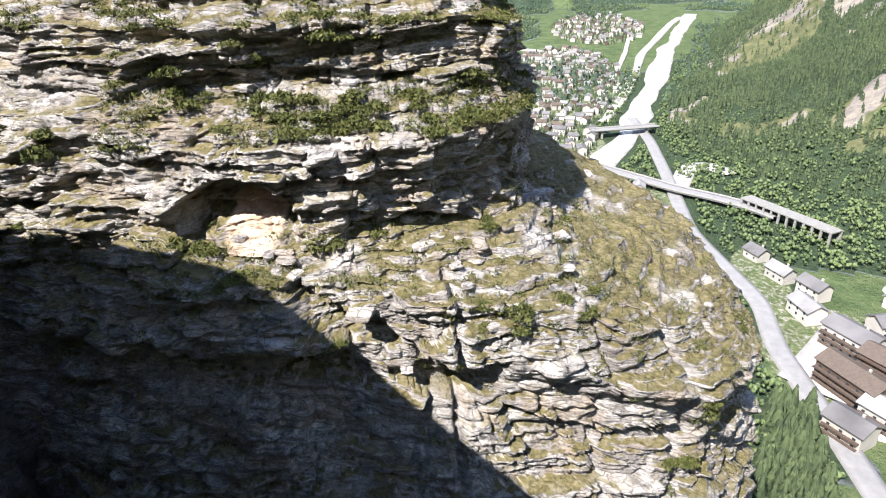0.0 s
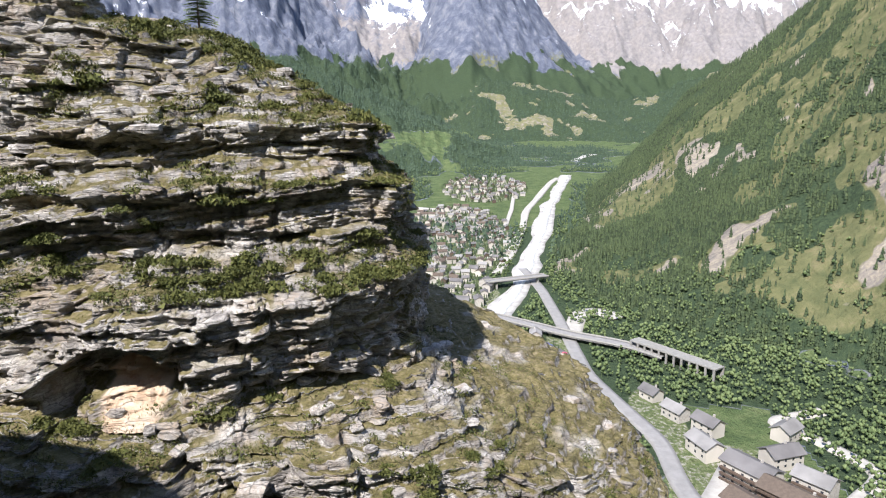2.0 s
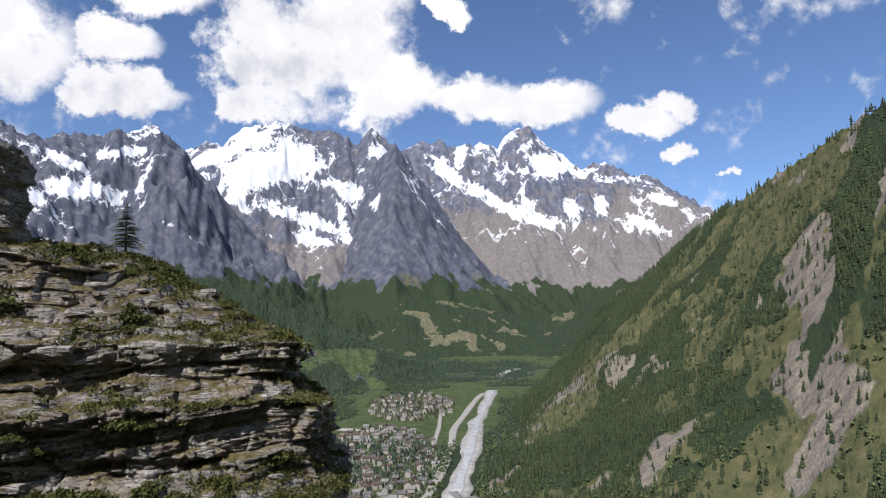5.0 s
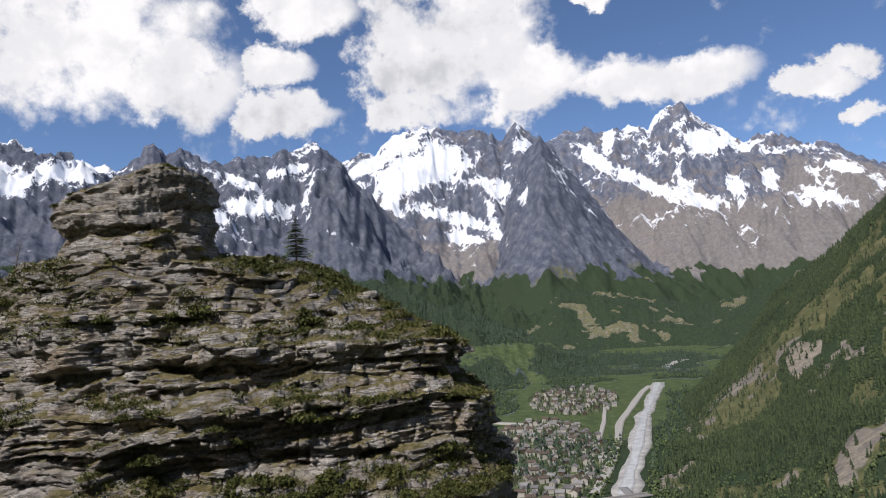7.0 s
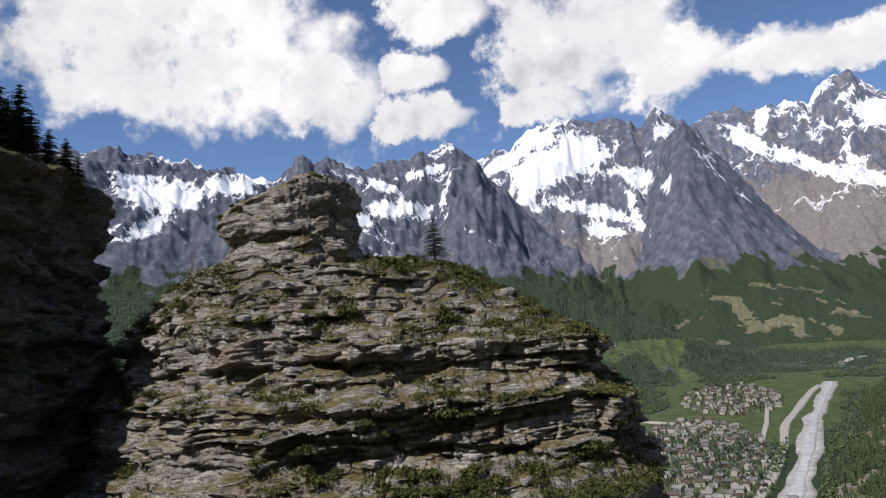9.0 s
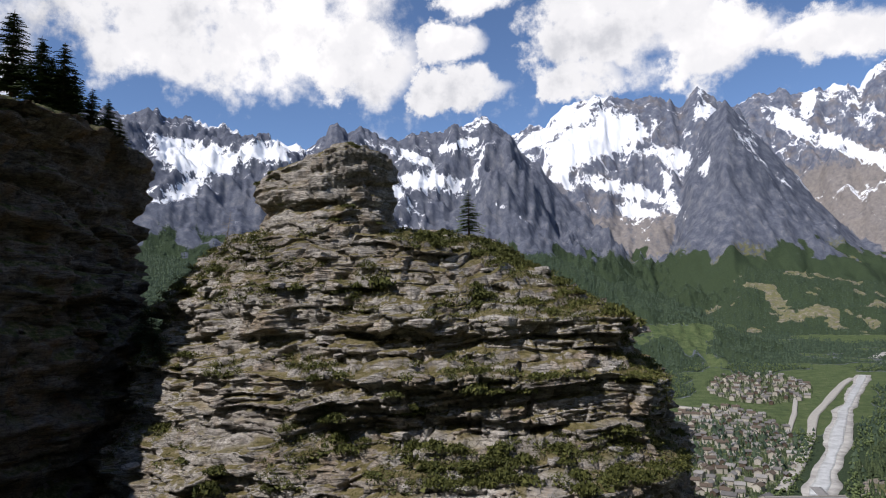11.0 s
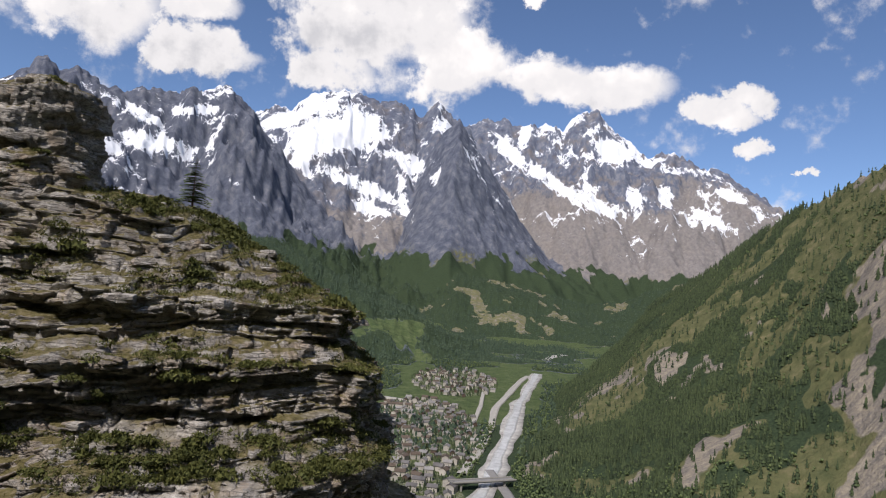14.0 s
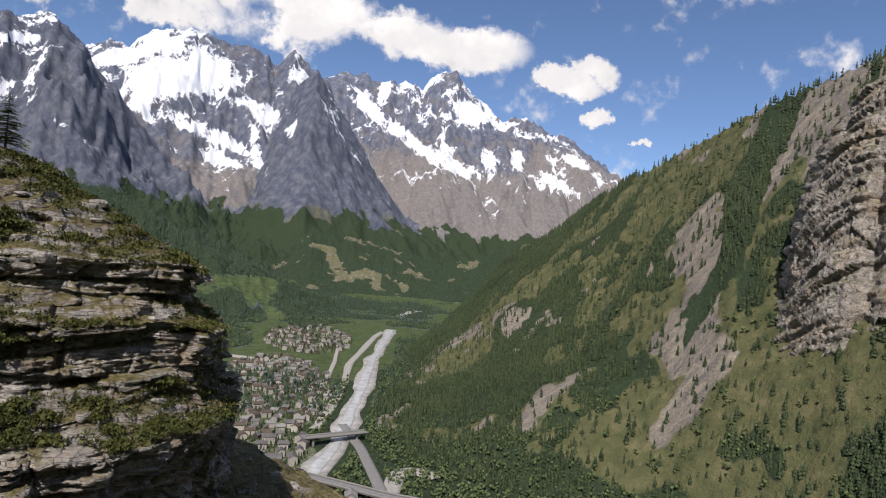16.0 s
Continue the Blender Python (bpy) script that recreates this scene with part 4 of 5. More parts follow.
def plant_woods():
    rng = np.random.default_rng(5)

    def spots(n, az, rr, power=2.0):
        a = np.radians(rng.uniform(*az, n))
        r = (rng.uniform(rr[0] ** power, rr[1] ** power, n)) ** (1 / power)
        return r * np.sin(a), r * np.cos(a)

    # spruce on the flank
    x, y = spots(90000, (4, 54), (300, 1300), 1.6)
    z, (kind, az, r, up, *_), tags = tagged_cover(x, y)
    edge = rng.uniform(0, 1, len(x))
    gap = fbm(x * 0.022, y * 0.022, 0, 3, 19)
    keep = (kind == 8) & (tags["wood"] > 0.25 + 0.6 * edge) & (gap + 0.25 * (edge - 0.5) > 0.40) & (up < 1.01) & ((up > 0.10) | (edge > 0.6))
    lone = (kind == 8) & (tags["wood"] <= 0.3) & (edge > 0.93)
    keep = (keep | lone) & (distance_to(HIGHWAY, x, y) > 12) & (distance_to(RIVER, x, y) > 16)
    p = np.stack([x, y, z - 0.3], -1)[keep][:27000]
    size = rng.uniform(5.5, 11.5, len(p)) * (0.75 + 0.5 * fbm(p[:, 0] * 0.01, p[:, 1] * 0.01, 0, 2, 3))
    far = np.hypot(p[:, 0], p[:, 1]) > 760
    scatter("spruce_forest", cone_tree(4, 4, 1), p[~far], size[~far], CONIFER, "dense dark green spruce forest on the steep slope", "forest", 1)
    scatter("spruce_forest", cone_tree(3, 3, 2), p[far], size[far], CONIFER, "dense dark green spruce forest on the steep slope", "forest", 2)
    # light woods along the foot of the flank and the valley floor
    x, y = spots(50000, (-12, 54), (150, 1500), 1.3)
    z, (kind, az, r, up, *_), tags = tagged_cover(x, y)
    edge = rng.uniform(0, 1, len(x))
    low = ((kind == 8) & (up < 0.16) & (tags["wood"] > 0.4) & (edge < 0.55)) | ((kind == 0) & (tags["wood"] > 0.4) & (edge < 0.8)) | ((kind == 8) & (tags["grass"] > 0.5) & (tags["wood"] < 0.5) & (edge < 0.10))
    low &= (distance_to(RIVER, x, y) > 17) & (distance_to(ROAD, x, y) > 8) & (distance_to(HIGHWAY, x, y) > 9) & (town_density(x, y) < 0.25)
    low &= ~((x > 84) & (x < 150) & (y > 180) & (y < 345) & (x < 70 + (y - 180) * 0.6))
    p = np.stack([x, y, z - 0.2], -1)[low][:13500]
    size = rng.uniform(3.5, 7.5, len(p))
    half = len(p) // 2
    scatter("broadleaf_wood", clump_tree(3, 1), p[:half], size[:half], BROADLEAF, "light green mixed wood on the valley floor", "woodland", 3)
    scatter("broadleaf_wood", clump_tree(4, 2), p[half:], size[half:], BROADLEAF, "light green mixed wood on the valley floor", "woodland", 4)
    # trees between the houses
    x, y = spots(7500, (-9, 12), (380, 1400), 1.6)
    z, (kind, *_), tags = tagged_cover(x, y)
    inside = (kind == 0) & (town_density(x, y) > 0.25) & (distance_to(RIVER, x, y) > 18) & (distance_to(ROAD, x, y) > 9) & (distance_to(HIGHWAY, x, y) > 10)
    p = np.stack([x, y, z - 0.2], -1)[inside][:2100]
    scatter("garden_trees", cone_tree(4, 5, 3), p, rng.uniform(3.5, 7.5, len(p)), CONIFER, "dark trees standing between village houses", "trees", 5)
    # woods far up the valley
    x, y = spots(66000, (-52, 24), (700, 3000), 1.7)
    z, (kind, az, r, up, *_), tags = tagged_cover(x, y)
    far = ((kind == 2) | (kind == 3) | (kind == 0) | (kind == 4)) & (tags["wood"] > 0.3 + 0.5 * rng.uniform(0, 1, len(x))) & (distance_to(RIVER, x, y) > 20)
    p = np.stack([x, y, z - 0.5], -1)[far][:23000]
    scatter("distant_forest", cone_tree(2, 3, 4), p, rng.uniform(9, 16, len(p)), HAZY_CONIFER, "distant dark spruce forest along the valley", "forest", 6)
    # spruces just below the crag's foot
    x, y = spots(900, (19, 36), (150, 235), 1.5)
    z = height_at(x, y)
    ok = (x < 84 + (y - 170) * 0.15) & (distance_to(ROAD, x, y) > 7)
    p = np.stack([x, y, z - 0.3], -1)[ok][:230]
    scatter("spruce_forest", cone_tree(9, 8, 5), p, rng.uniform(9, 17, len(p)), CONIFER, "young green spruces below the crag", "forest", 7)


plant_woods()


def spruce(height, seed, label, droop=0.25, thin=1.0, bare=False, needles=CONIFER):
    rng = random.Random(seed)
    tree = tagged(new("spruce_tree"), label, "tree")
    bm = bmesh.new()
    bmesh.ops.create_cone(bm, segments=8, radius1=height * 0.022, radius2=height * 0.003, depth=height, cap_ends=True, matrix=Matrix.Translation((0, 0, height / 2)))
    for v in bm.verts:
        v.co.x += 0.012 * height * math.sin(v.co.z * 3 / height)
    part("trunk", bm, DEAD if bare else BARK, tree)
    verts, faces = [], []
    levels = int(26 * thin)
    for lv in range(levels):
        f = (lv + rng.random() * 0.6) / levels
        z0 = height * (0.10 + 0.88 * f)
        reach = height * 0.32 * (1 - f) ** 0.8 * rng.uniform(0.75, 1.1) + 0.04 * height
        for b in range(10 if not bare else 4):
            a = rng.uniform(0, 6.283)
            ln = reach * rng.uniform(0.55, 1.1)
            ca, sa = math.cos(a), math.sin(a)
            steps = 6
            for st in range(steps):
                g = (st + 0.5) / steps
                cx, cz = ln * g, z0 - droop * ln * g * g + 0.10 * ln * g
                half = (0.30 if not bare else 0.015) * ln * (1.15 - g) + 0.012 * height * (0.2 if bare else 1)
                for side in (-1, 1):
                    jx = rng.uniform(0.6, 1.2)
                    o = len(verts)
                    tipx, tipy = cx + ln * 0.16, side * half * jx
                    for px, py, pz in ((cx - ln * 0.1, 0, cz + 0.01), (cx + ln * 0.1, side * 0.1 * half, cz + 0.02 * ln), (tipx, tipy, cz - 0.06 * ln * rng.random())):
                        verts.append((px * ca - py * sa, px * sa + py * ca, pz))
                    faces.append((o, o + 1, o + 2))
    me = mesh_from("crown", np.array(verts), np.array(faces), DEAD if bare else needles)
    tagged(part_mesh("crown", me, tree), kind="stuff")
    return tree


def crag_top(x, y, pts=crag_pts):
    """The highest rock surface near a place."""
    flat = pts.reshape(-1, 3)
    d = np.hypot(flat[:, 0] - x, flat[:, 1] - y)
    near = flat[d < max(0.5, d.min() + 0.3)]
    return float(near[:, 2].max())


def stand(tree, x, y, pts, sink=0.15, lean=(0, 0)):
    tree.matrix_basis = pose(x, y, crag_top(x, y, pts) - sink, lean[0], lean[1], (x * 37) % 360)


def brink(az, pts):
    """The place on a rock that stands highest against the sky at that heading."""
    flat = pts.reshape(-1, 3)
    near = flat[np.abs(np.degrees(np.arctan2(flat[:, 0], flat[:, 1])) - az) < 0.5]
    best = near[np.argmax((near[:, 2] - EYE_Z) / np.hypot(near[:, 0], near[:, 1]))]
    return float(best[0]), float(best[1])


stand(spruce(8.6, 3, "small green spruce standing on the crag's edge", 0.25, 1.0, False, LARCH), *brink(-23.0, crag_pts), crag_pts)
stand(spruce(5.0, 8, "thin half-dead larch leaning on the crag", 0.1, 0.6, True), *brink(-45.2, crag_pts), crag_pts, 0.2, (4, -8))
for number, (tx, ty, th) in enumerate([(-110, 71, 13), (-107, 74.5, 8), (-104.5, 76, 6.5), (-112, 68, 12), (-115, 72, 11), (-108.5, 70, 9), (-117, 66, 14), (-103.2, 77.5, 4.5), (-113, 75, 9)]):
    stand(spruce(th * 1.25, 20 + number, "dark spruce on the shaded cliff top"), tx, ty, left_pts)
for number, (tx, ty, th) in enumerate([(-92, 76, 7), (-97, 79, 8), (-88, 73, 6), (-101, 82, 8), (-84, 71, 5)]):
    stand(spruce(th, 40 + number, "dark spruce on a shaded lower ledge"), tx, ty, crag_pts)


def bush_mesh(seed, leaves=420):
    rng = np.random.default_rng(seed)
    a, t = rng.uniform(0, 6.283, leaves), rng.uniform(0, 1, leaves) ** 0.6
    lobes = 0.72 + 0.28 * np.sin(a * 3 + seed) * np.cos(a * 5 + 2 * seed)
    rad = t * lobes
    top = 0.42 * np.sqrt(np.clip(1 - t ** 2, 0.02, 1)) * (0.75 + 0.5 * smooth_noise(np.cos(a) * rad * 3, np.sin(a) * rad * 3, 0, seed))
    c = np.stack([rad * np.cos(a), rad * np.sin(a), top * rng.uniform(0.35, 1.05, leaves)], -1)
    d1 = rng.normal(0, 1, (leaves, 3)) * (0.07, 0.07, 0.07)
    d2 = rng.normal(0, 1, (leaves, 3)) * (0.07, 0.07, 0.07) + (0, 0, 0.04)
    v = np.stack([c - d1, c + d1, c + d2], 1).reshape(-1, 3)
    return mesh_from("bush", v, np.arange(leaves * 3).reshape(-1, 3), JUNIPER)


MATS = [(22.5, 155.7, 3), (6.5, 153.8, 2.2), (11.5, 147.8, 2.5), (24.3, 146.8, 3), (33.6, 147, 2.6), (40.4, 147.2, 2.8), (-6, 152.4, 2), (-19.8, 144.5, 3), (17.3, 132.2, 2.5), (47.3, 124.2, 2.2), (38.6, 124.8, 2), (41.2, 133, 2),
        (56.9, 99.9, 2.5), (29.9, 156.9, 1.8), (8.6, 153.3, 1.8), (-4.8, 151.2, 2.2), (30, 165.4, 2), (-5.9, 169, 2.2), (46.8, 157.6, 1.6), (18.4, 166.9, 2.2), (-18.6, 169.2, 2.5), (-40, 159, 2), (0, 131, 2.2)]


def plant_ledges():
    rng = np.random.default_rng(12)
    meshes = [bush_mesh(q) for q in range(6)]
    n = surface_normals(crag_pts)
    pts, nz = crag_pts.reshape(-1, 3), np.abs(n[..., 2]).reshape(-1)
    u = np.tile((crag_u + 180) % 360 - 180, crag_pts.shape[0])
    wall = crag_wall.reshape(-1)
    clump = fbm(pts[:, 0] / 6, pts[:, 1] / 6, pts[:, 2] / 5, 3, 61)
    seen = (u > -75) & (u < 80) & (pts[:, 2] > 84) & (pts[:, 2] < 178)
    # juniper mats and low shrubs
    ledge = seen & (nz > 0.45) & (wall < 0.985)
    dense = np.where(((pts[:, 2] > 142) & (pts[:, 2] < 151)) | ((pts[:, 2] > 127) & (pts[:, 2] < 134)), 0.42, 0.50)
    shelf = seen & (nz > 0.35) & (wall < 0.985) & (pts[:, 2] > 143) & (pts[:, 2] < 151) & (u > -12) & (u < 62) & (clump > 0.43)
    upper = seen & (nz > 0.35) & (wall < 0.985) & (pts[:, 2] > 156) & (pts[:, 2] < 178) & (u > -60) & (u < 62) & (clump > 0.45)
    pick = np.r_[rng.choice(np.flatnonzero(shelf), 40), rng.choice(np.flatnonzero(upper), 75), rng.choice(np.flatnonzero(ledge & (clump > dense)), 55)]
    for number, q in enumerate(pick):
        x, y, z = pts[q]
        big = rng.uniform(1.0, 2.5) * (1.25 if clump[q] > 0.6 else 0.9)
        ob = new("juniper_bush", meshes[number % 6])
        ob.matrix_basis = pose(x, y, z - 0.12, 0, 0, rng.uniform(0, 360)) @ Matrix.Diagonal((big, big, big * rng.uniform(0.7, 1.3), 1))
        tagged(ob, "low dark green juniper bush on a rock ledge", "bush", "juniper bushes on the crag")
    # broad juniper mats that hang over the ledges: heading round the crag, height, breadth
    arc = u * 0.85
    for phi, level, broad in MATS:
        for number in range(5):
            a, h = phi * 0.85 + rng.uniform(-0.9, 0.9) * broad, level + rng.uniform(-0.35, 0.3) * broad
            near = np.flatnonzero(seen & (np.hypot(arc - a, pts[:, 2] - h) < 1.2))
            if not len(near):
                continue
            q = near[np.argmax(nz[near])]
            big = broad * rng.uniform(0.55, 0.85)
            ob = new("juniper_bush", meshes[number % 6])
            ob.matrix_basis = pose(*pts[q] - (0, 0, 0.2), 0, 0, rng.uniform(0, 360)) @ Matrix.Diagonal((big, big, big * rng.uniform(0.8, 1.3), 1))
            tagged(ob, "broad dark olive juniper mat hanging over a ledge", "bush", "juniper bushes on the crag")
    # bushes at the foot and on the crown of the pinnacle
    pn, pp = np.abs(surface_normals(pin_pts)[..., 2]).reshape(-1), pin_pts.reshape(-1, 3)
    near = np.flatnonzero((pn > 0.55) & (pp[:, 1] < 86) & (pp[:, 2] > 175))
    for number, q in enumerate(rng.choice(near, 18)):
        big = rng.uniform(0.6, 1.4)
        ob = new("juniper_bush", meshes[number % 6])
        ob.matrix_basis = pose(*pp[q] - (0, 0, 0.1), 0, 0, rng.uniform(0, 360)) @ Matrix.Diagonal((big, big, big, 1))
        tagged(ob, "low dark green juniper bush on the pinnacle", "bush", "juniper bushes on the crag")
    # the smaller mats between them
    rest = np.r_[rng.choice(np.flatnonzero(shelf), 350), rng.choice(np.flatnonzero(upper), 1300), rng.choice(np.flatnonzero(ledge & (clump > dense - 0.03)), 1200)]
    r6 = np.random.default_rng(8)
    c = r6.normal(0, 0.42, (60, 3)) * (1, 1, 0.35) + (0, 0, 0.2)
    v = np.stack([c + r6.normal(0, 0.11, (60, 3)), c + r6.normal(0, 0.11, (60, 3)), c + r6.normal(0, 0.11, (60, 3))], 1).reshape(-1, 3)
    scatter("juniper_mat", (v, np.arange(180).reshape(-1, 3)), pts[rest] - (0, 0, 0.1), rng.uniform(0.6, 1.5, len(rest)), JUNIPER, "low dark green juniper mats along the rock ledges", "shrubs", 10)
    # tufts of grass
    tuft = np.flatnonzero(seen & (nz > 0.45) & (clump > 0.40))
    tuft = np.r_[rng.choice(tuft, 24000), rng.choice(np.flatnonzero(upper), 12000)]
    blades = []
    rr = np.random.default_rng(4)
    for b in range(5):
        a = rr.uniform(0, 6.28)
        blades += [(0.04 * math.cos(a + 1.5), 0.04 * math.sin(a + 1.5), 0), (-0.04 * math.cos(a + 1.5), -0.04 * math.sin(a + 1.5), 0), (0.22 * math.cos(a), 0.22 * math.sin(a), rr.uniform(0.4, 0.9))]
    template = (np.array(blades), np.arange(15).reshape(-1, 3))
    scatter("ledge_grass", template, pts[tuft] - (0, 0, 0.04), rng.uniform(0.25, 0.7, len(tuft)), GRASS, "dry yellow-green grass tufts on the rock ledges", "grass", 9)


plant_ledges()


def slab_mesh(seed):
    """A weathered slab about one metre across: a block with broken corners and split edges."""
    rng = random.Random(seed)
    bm = bmesh.new()
    bmesh.ops.create_cube(bm, size=1)
    bmesh.ops.subdivide_edges(bm, edges=bm.edges[:], cuts=1, use_grid_fill=True)
    for v in bm.verts:
        corner = abs(v.co.x) + abs(v.co.y) + abs(v.co.z)
        pull = 0.80 if corner > 1.3 else (0.93 if corner > 0.9 else 1.03)
        v.co *= pull
        v.co += Vector((rng.uniform(-0.09, 0.09), rng.uniform(-0.09, 0.09), rng.uniform(-0.05, 0.05)))
    me = bpy.data.meshes.new("rock_slab")
    bm.to_mesh(me)
    bm.free()
    me.materials.append(ROCK)
    return me


def strew_slabs():
    rng = np.random.default_rng(77)
    meshes = [slab_mesh(q) for q in range(8)]
    n = surface_normals(crag_pts)
    pts, nz = crag_pts.reshape(-1, 3), np.abs(n[..., 2]).reshape(-1)
    u = np.tile((crag_u + 180) % 360 - 180, crag_pts.shape[0])
    front = (u > -70) & (u < 75) & (nz > 0.6)
    top = np.flatnonzero(front & (pts[:, 2] > 157) & (pts[:, 2] < 179))
    low = np.flatnonzero(front & (pts[:, 2] > 116) & (pts[:, 2] < 135) & (u > 0))
    mid = np.flatnonzero(front & (pts[:, 2] > 135) & (pts[:, 2] < 152))
    for number, q in enumerate(np.r_[rng.choice(top, 120), rng.choice(low, 45), rng.choice(mid, 25)]):
        x, y, z = pts[q]
        wide = rng.uniform(0.8, 2.6)
        thick = wide * rng.uniform(0.22, 0.5)
        ob = new("rock_slab", meshes[number % 8])
        ob.matrix_basis = pose(x, y, z + thick * 0.12, rng.uniform(-9, 9), rng.uniform(-9, 9), rng.uniform(0, 360)) @ Matrix.Diagonal((wide * rng.uniform(0.9, 1.5), wide * rng.uniform(0.6, 1), thick, 1))
        tagged(ob, "flat weathered gneiss slab lying on a ledge", "rock", "slabs on the ledges")


strew_slabs()


# ---------------------------------------------------------------- river, roads, village
GRAVEL = plain("river_gravel", (0.36, 0.35, 0.33), 0.95, 0.38, 0.09)
WATER = plain("glacier_water", (0.46, 0.47, 0.465), 0.35, 0.3, 0.12, 0.5)
ASPHALT = plain("pale_asphalt", (0.22, 0.215, 0.21), 0.9, 0.12, 0.3)
TRACK = plain("gravel_track", (0.35, 0.335, 0.305), 0.95, 0.15, 0.3)
CONCRETE = plain("concrete", (0.22, 0.215, 0.20), 0.9, 0.15, 0.6)
PLASTER = plain("pale_plaster", (0.40, 0.375, 0.335), 0.9, 0.2, 0.05)
STONE_WALL = plain("stone_wall", (0.36, 0.34, 0.31), 0.95, 0.25, 1.2)
TIMBER = plain("dark_timber", (0.085, 0.062, 0.048), 0.85, 0.3, 1.5)
SLATE = plain("slate_roof", (0.125, 0.12, 0.12), 0.8, 0.35, 0.06)
PALE_SLATE = plain("pale_stone_roof", (0.21, 0.205, 0.20), 0.85, 0.35, 0.06)
BROWN_ROOF = plain("brown_roof", (0.10, 0.078, 0.062), 0.85, 0.2, 0.8)
PANE = plain("window_pane", (0.03, 0.035, 0.045), 0.12, 0.1, 1.0, 0.6)


def ribbon(name, line, width, mat, lift, label, category, wiggle=0.0, flat=None, kind="structure"):
    """A strip laid along a line on the ground."""
    pts = np.array(line, float)
    t = np.r_[0, np.cumsum(np.hypot(*np.diff(pts, axis=0).T))]
    s = np.arange(0, t[-1], 5.0)
    x, y = np.interp(s, t, pts[:, 0]), np.interp(s, t, pts[:, 1])
    for _ in range(6):
        x[1:-1], y[1:-1] = (x[:-2] + 2 * x[1:-1] + x[2:]) / 4, (y[:-2] + 2 * y[1:-1] + y[2:]) / 4
    dx, dy = np.gradient(x), np.gradient(y)
    n = np.hypot(dx, dy)
    nx, ny = dy / n, -dx / n
    w = width / 2 * (1 + wiggle * 2 * (fbm(s / 60, s * 0, 0, 3, 7) - 0.5))
    w2 = width / 2 * (1 + wiggle * 2 * (fbm(s / 60, s * 0 + 9, 0, 3, 8) - 0.5))
    cols = np.linspace(-1, 1, 5)
    X = np.stack([x + nx * (c * (w if c > 0 else w2)) for c in cols], 1)
    Y = np.stack([y + ny * (c * (w if c > 0 else w2)) for c in cols], 1)
    Z = (valley_floor(X, Y) + 1.4 if flat is None else np.full(X.shape, flat)) + lift
    top = np.stack([X, Y, Z], -1).reshape(-1, 3)
    skirt = top - (0, 0, 3.5 if flat is None else 1.2)
    rows, c = len(s), len(cols)
    f = grid_faces(rows, c)
    i = np.arange(rows - 1)
    o = rows * c
    sides = [np.stack([i * c, (i + 1) * c, (i + 1) * c + o, i * c + o], 1), np.stack([i * c + c - 1, i * c + c - 1 + o, (i + 1) * c + c - 1 + o, (i + 1) * c + c - 1], 1)]
    me = mesh_from(name, np.concatenate([top, skirt]), np.concatenate([f] + sides), mat)
    return tagged(new(name, me), label, category, kind=kind)


ribbon("riverbed", RIVER, 22, GRAVEL, 0.0, "wide pale gravel riverbed", "riverbed", 0.65)
ribbon("riverbed", [(222, 1640), (258, 1740), (300, 1795)], 20, GRAVEL, 0.0, "pale gravel bars up the valley", "riverbed", 0.6)
ribbon("water", [(px - 1, py) for px, py in RIVER], 11, WATER, 0.25, "milky grey glacial river", "river", 0.6)
ribbon("road", ROAD, 9, ASPHALT, 0.35, "pale main road along the valley", "road")
ribbon("road", [(-70, 500), (-40, 470), (-20, 470)], 7, ASPHALT, 0.3, "village road beside the river", "road")
ribbon("track", [(12, 640), (30, 720), (50, 840), (62, 960), (88, 1080), (126, 1250), (150, 1330)], 10, TRACK, 0.3, "gravel service track beside the river", "track", 0.3)
ribbon("track", [(-2, 660), (14, 760), (30, 870), (42, 980), (50, 1100)], 6, TRACK, 0.3, "gravel service track beside the river", "track", 0.2)
ribbon("track", [(66, 470), (78, 520), (96, 530), (112, 505)], 15, TRACK, 0.2, "pale gravel yard beside the road", "track", 0.4)
ribbon("track", [(150, 250), (185, 280), (165, 320), (150, 330), (190, 345)], 7, TRACK, 0.2, "pale gravel lane past the houses", "track", 0.2)
ribbon("track", [(105, 215), (135, 205), (180, 215)], 6, TRACK, 0.2, "pale gravel lane past the houses", "track", 0.2)
ribbon("pavement", [(94, 235), (112, 262), (128, 288)], 26, TRACK, 0.1, "pale paved yard between apartment houses", "yard", 0.1)
ribbon("pavement", [(160, 245), (190, 275)], 26, TRACK, 0.1, "bare pale building ground", "yard", 0.3)
ribbon("track", [(-160, 1010), (-90, 985), (-30, 960), (10, 965)], 9, TRACK, 0.3, "pale road crossing the upper valley", "road", 0.1)


def box(bm, x0, x1, y0, y1, z0, z1):
    m = Matrix.Translation(((x0 + x1) / 2, (y0 + y1) / 2, (z0 + z1) / 2)) @ Matrix.Diagonal((x1 - x0, y1 - y0, z1 - z0, 1))
    bmesh.ops.create_cube(bm, size=1, matrix=m)


def one_box(name, dims, mat, parent, label=""):
    bm = bmesh.new()
    box(bm, *dims)
    return part(name, bm, mat, parent, label)


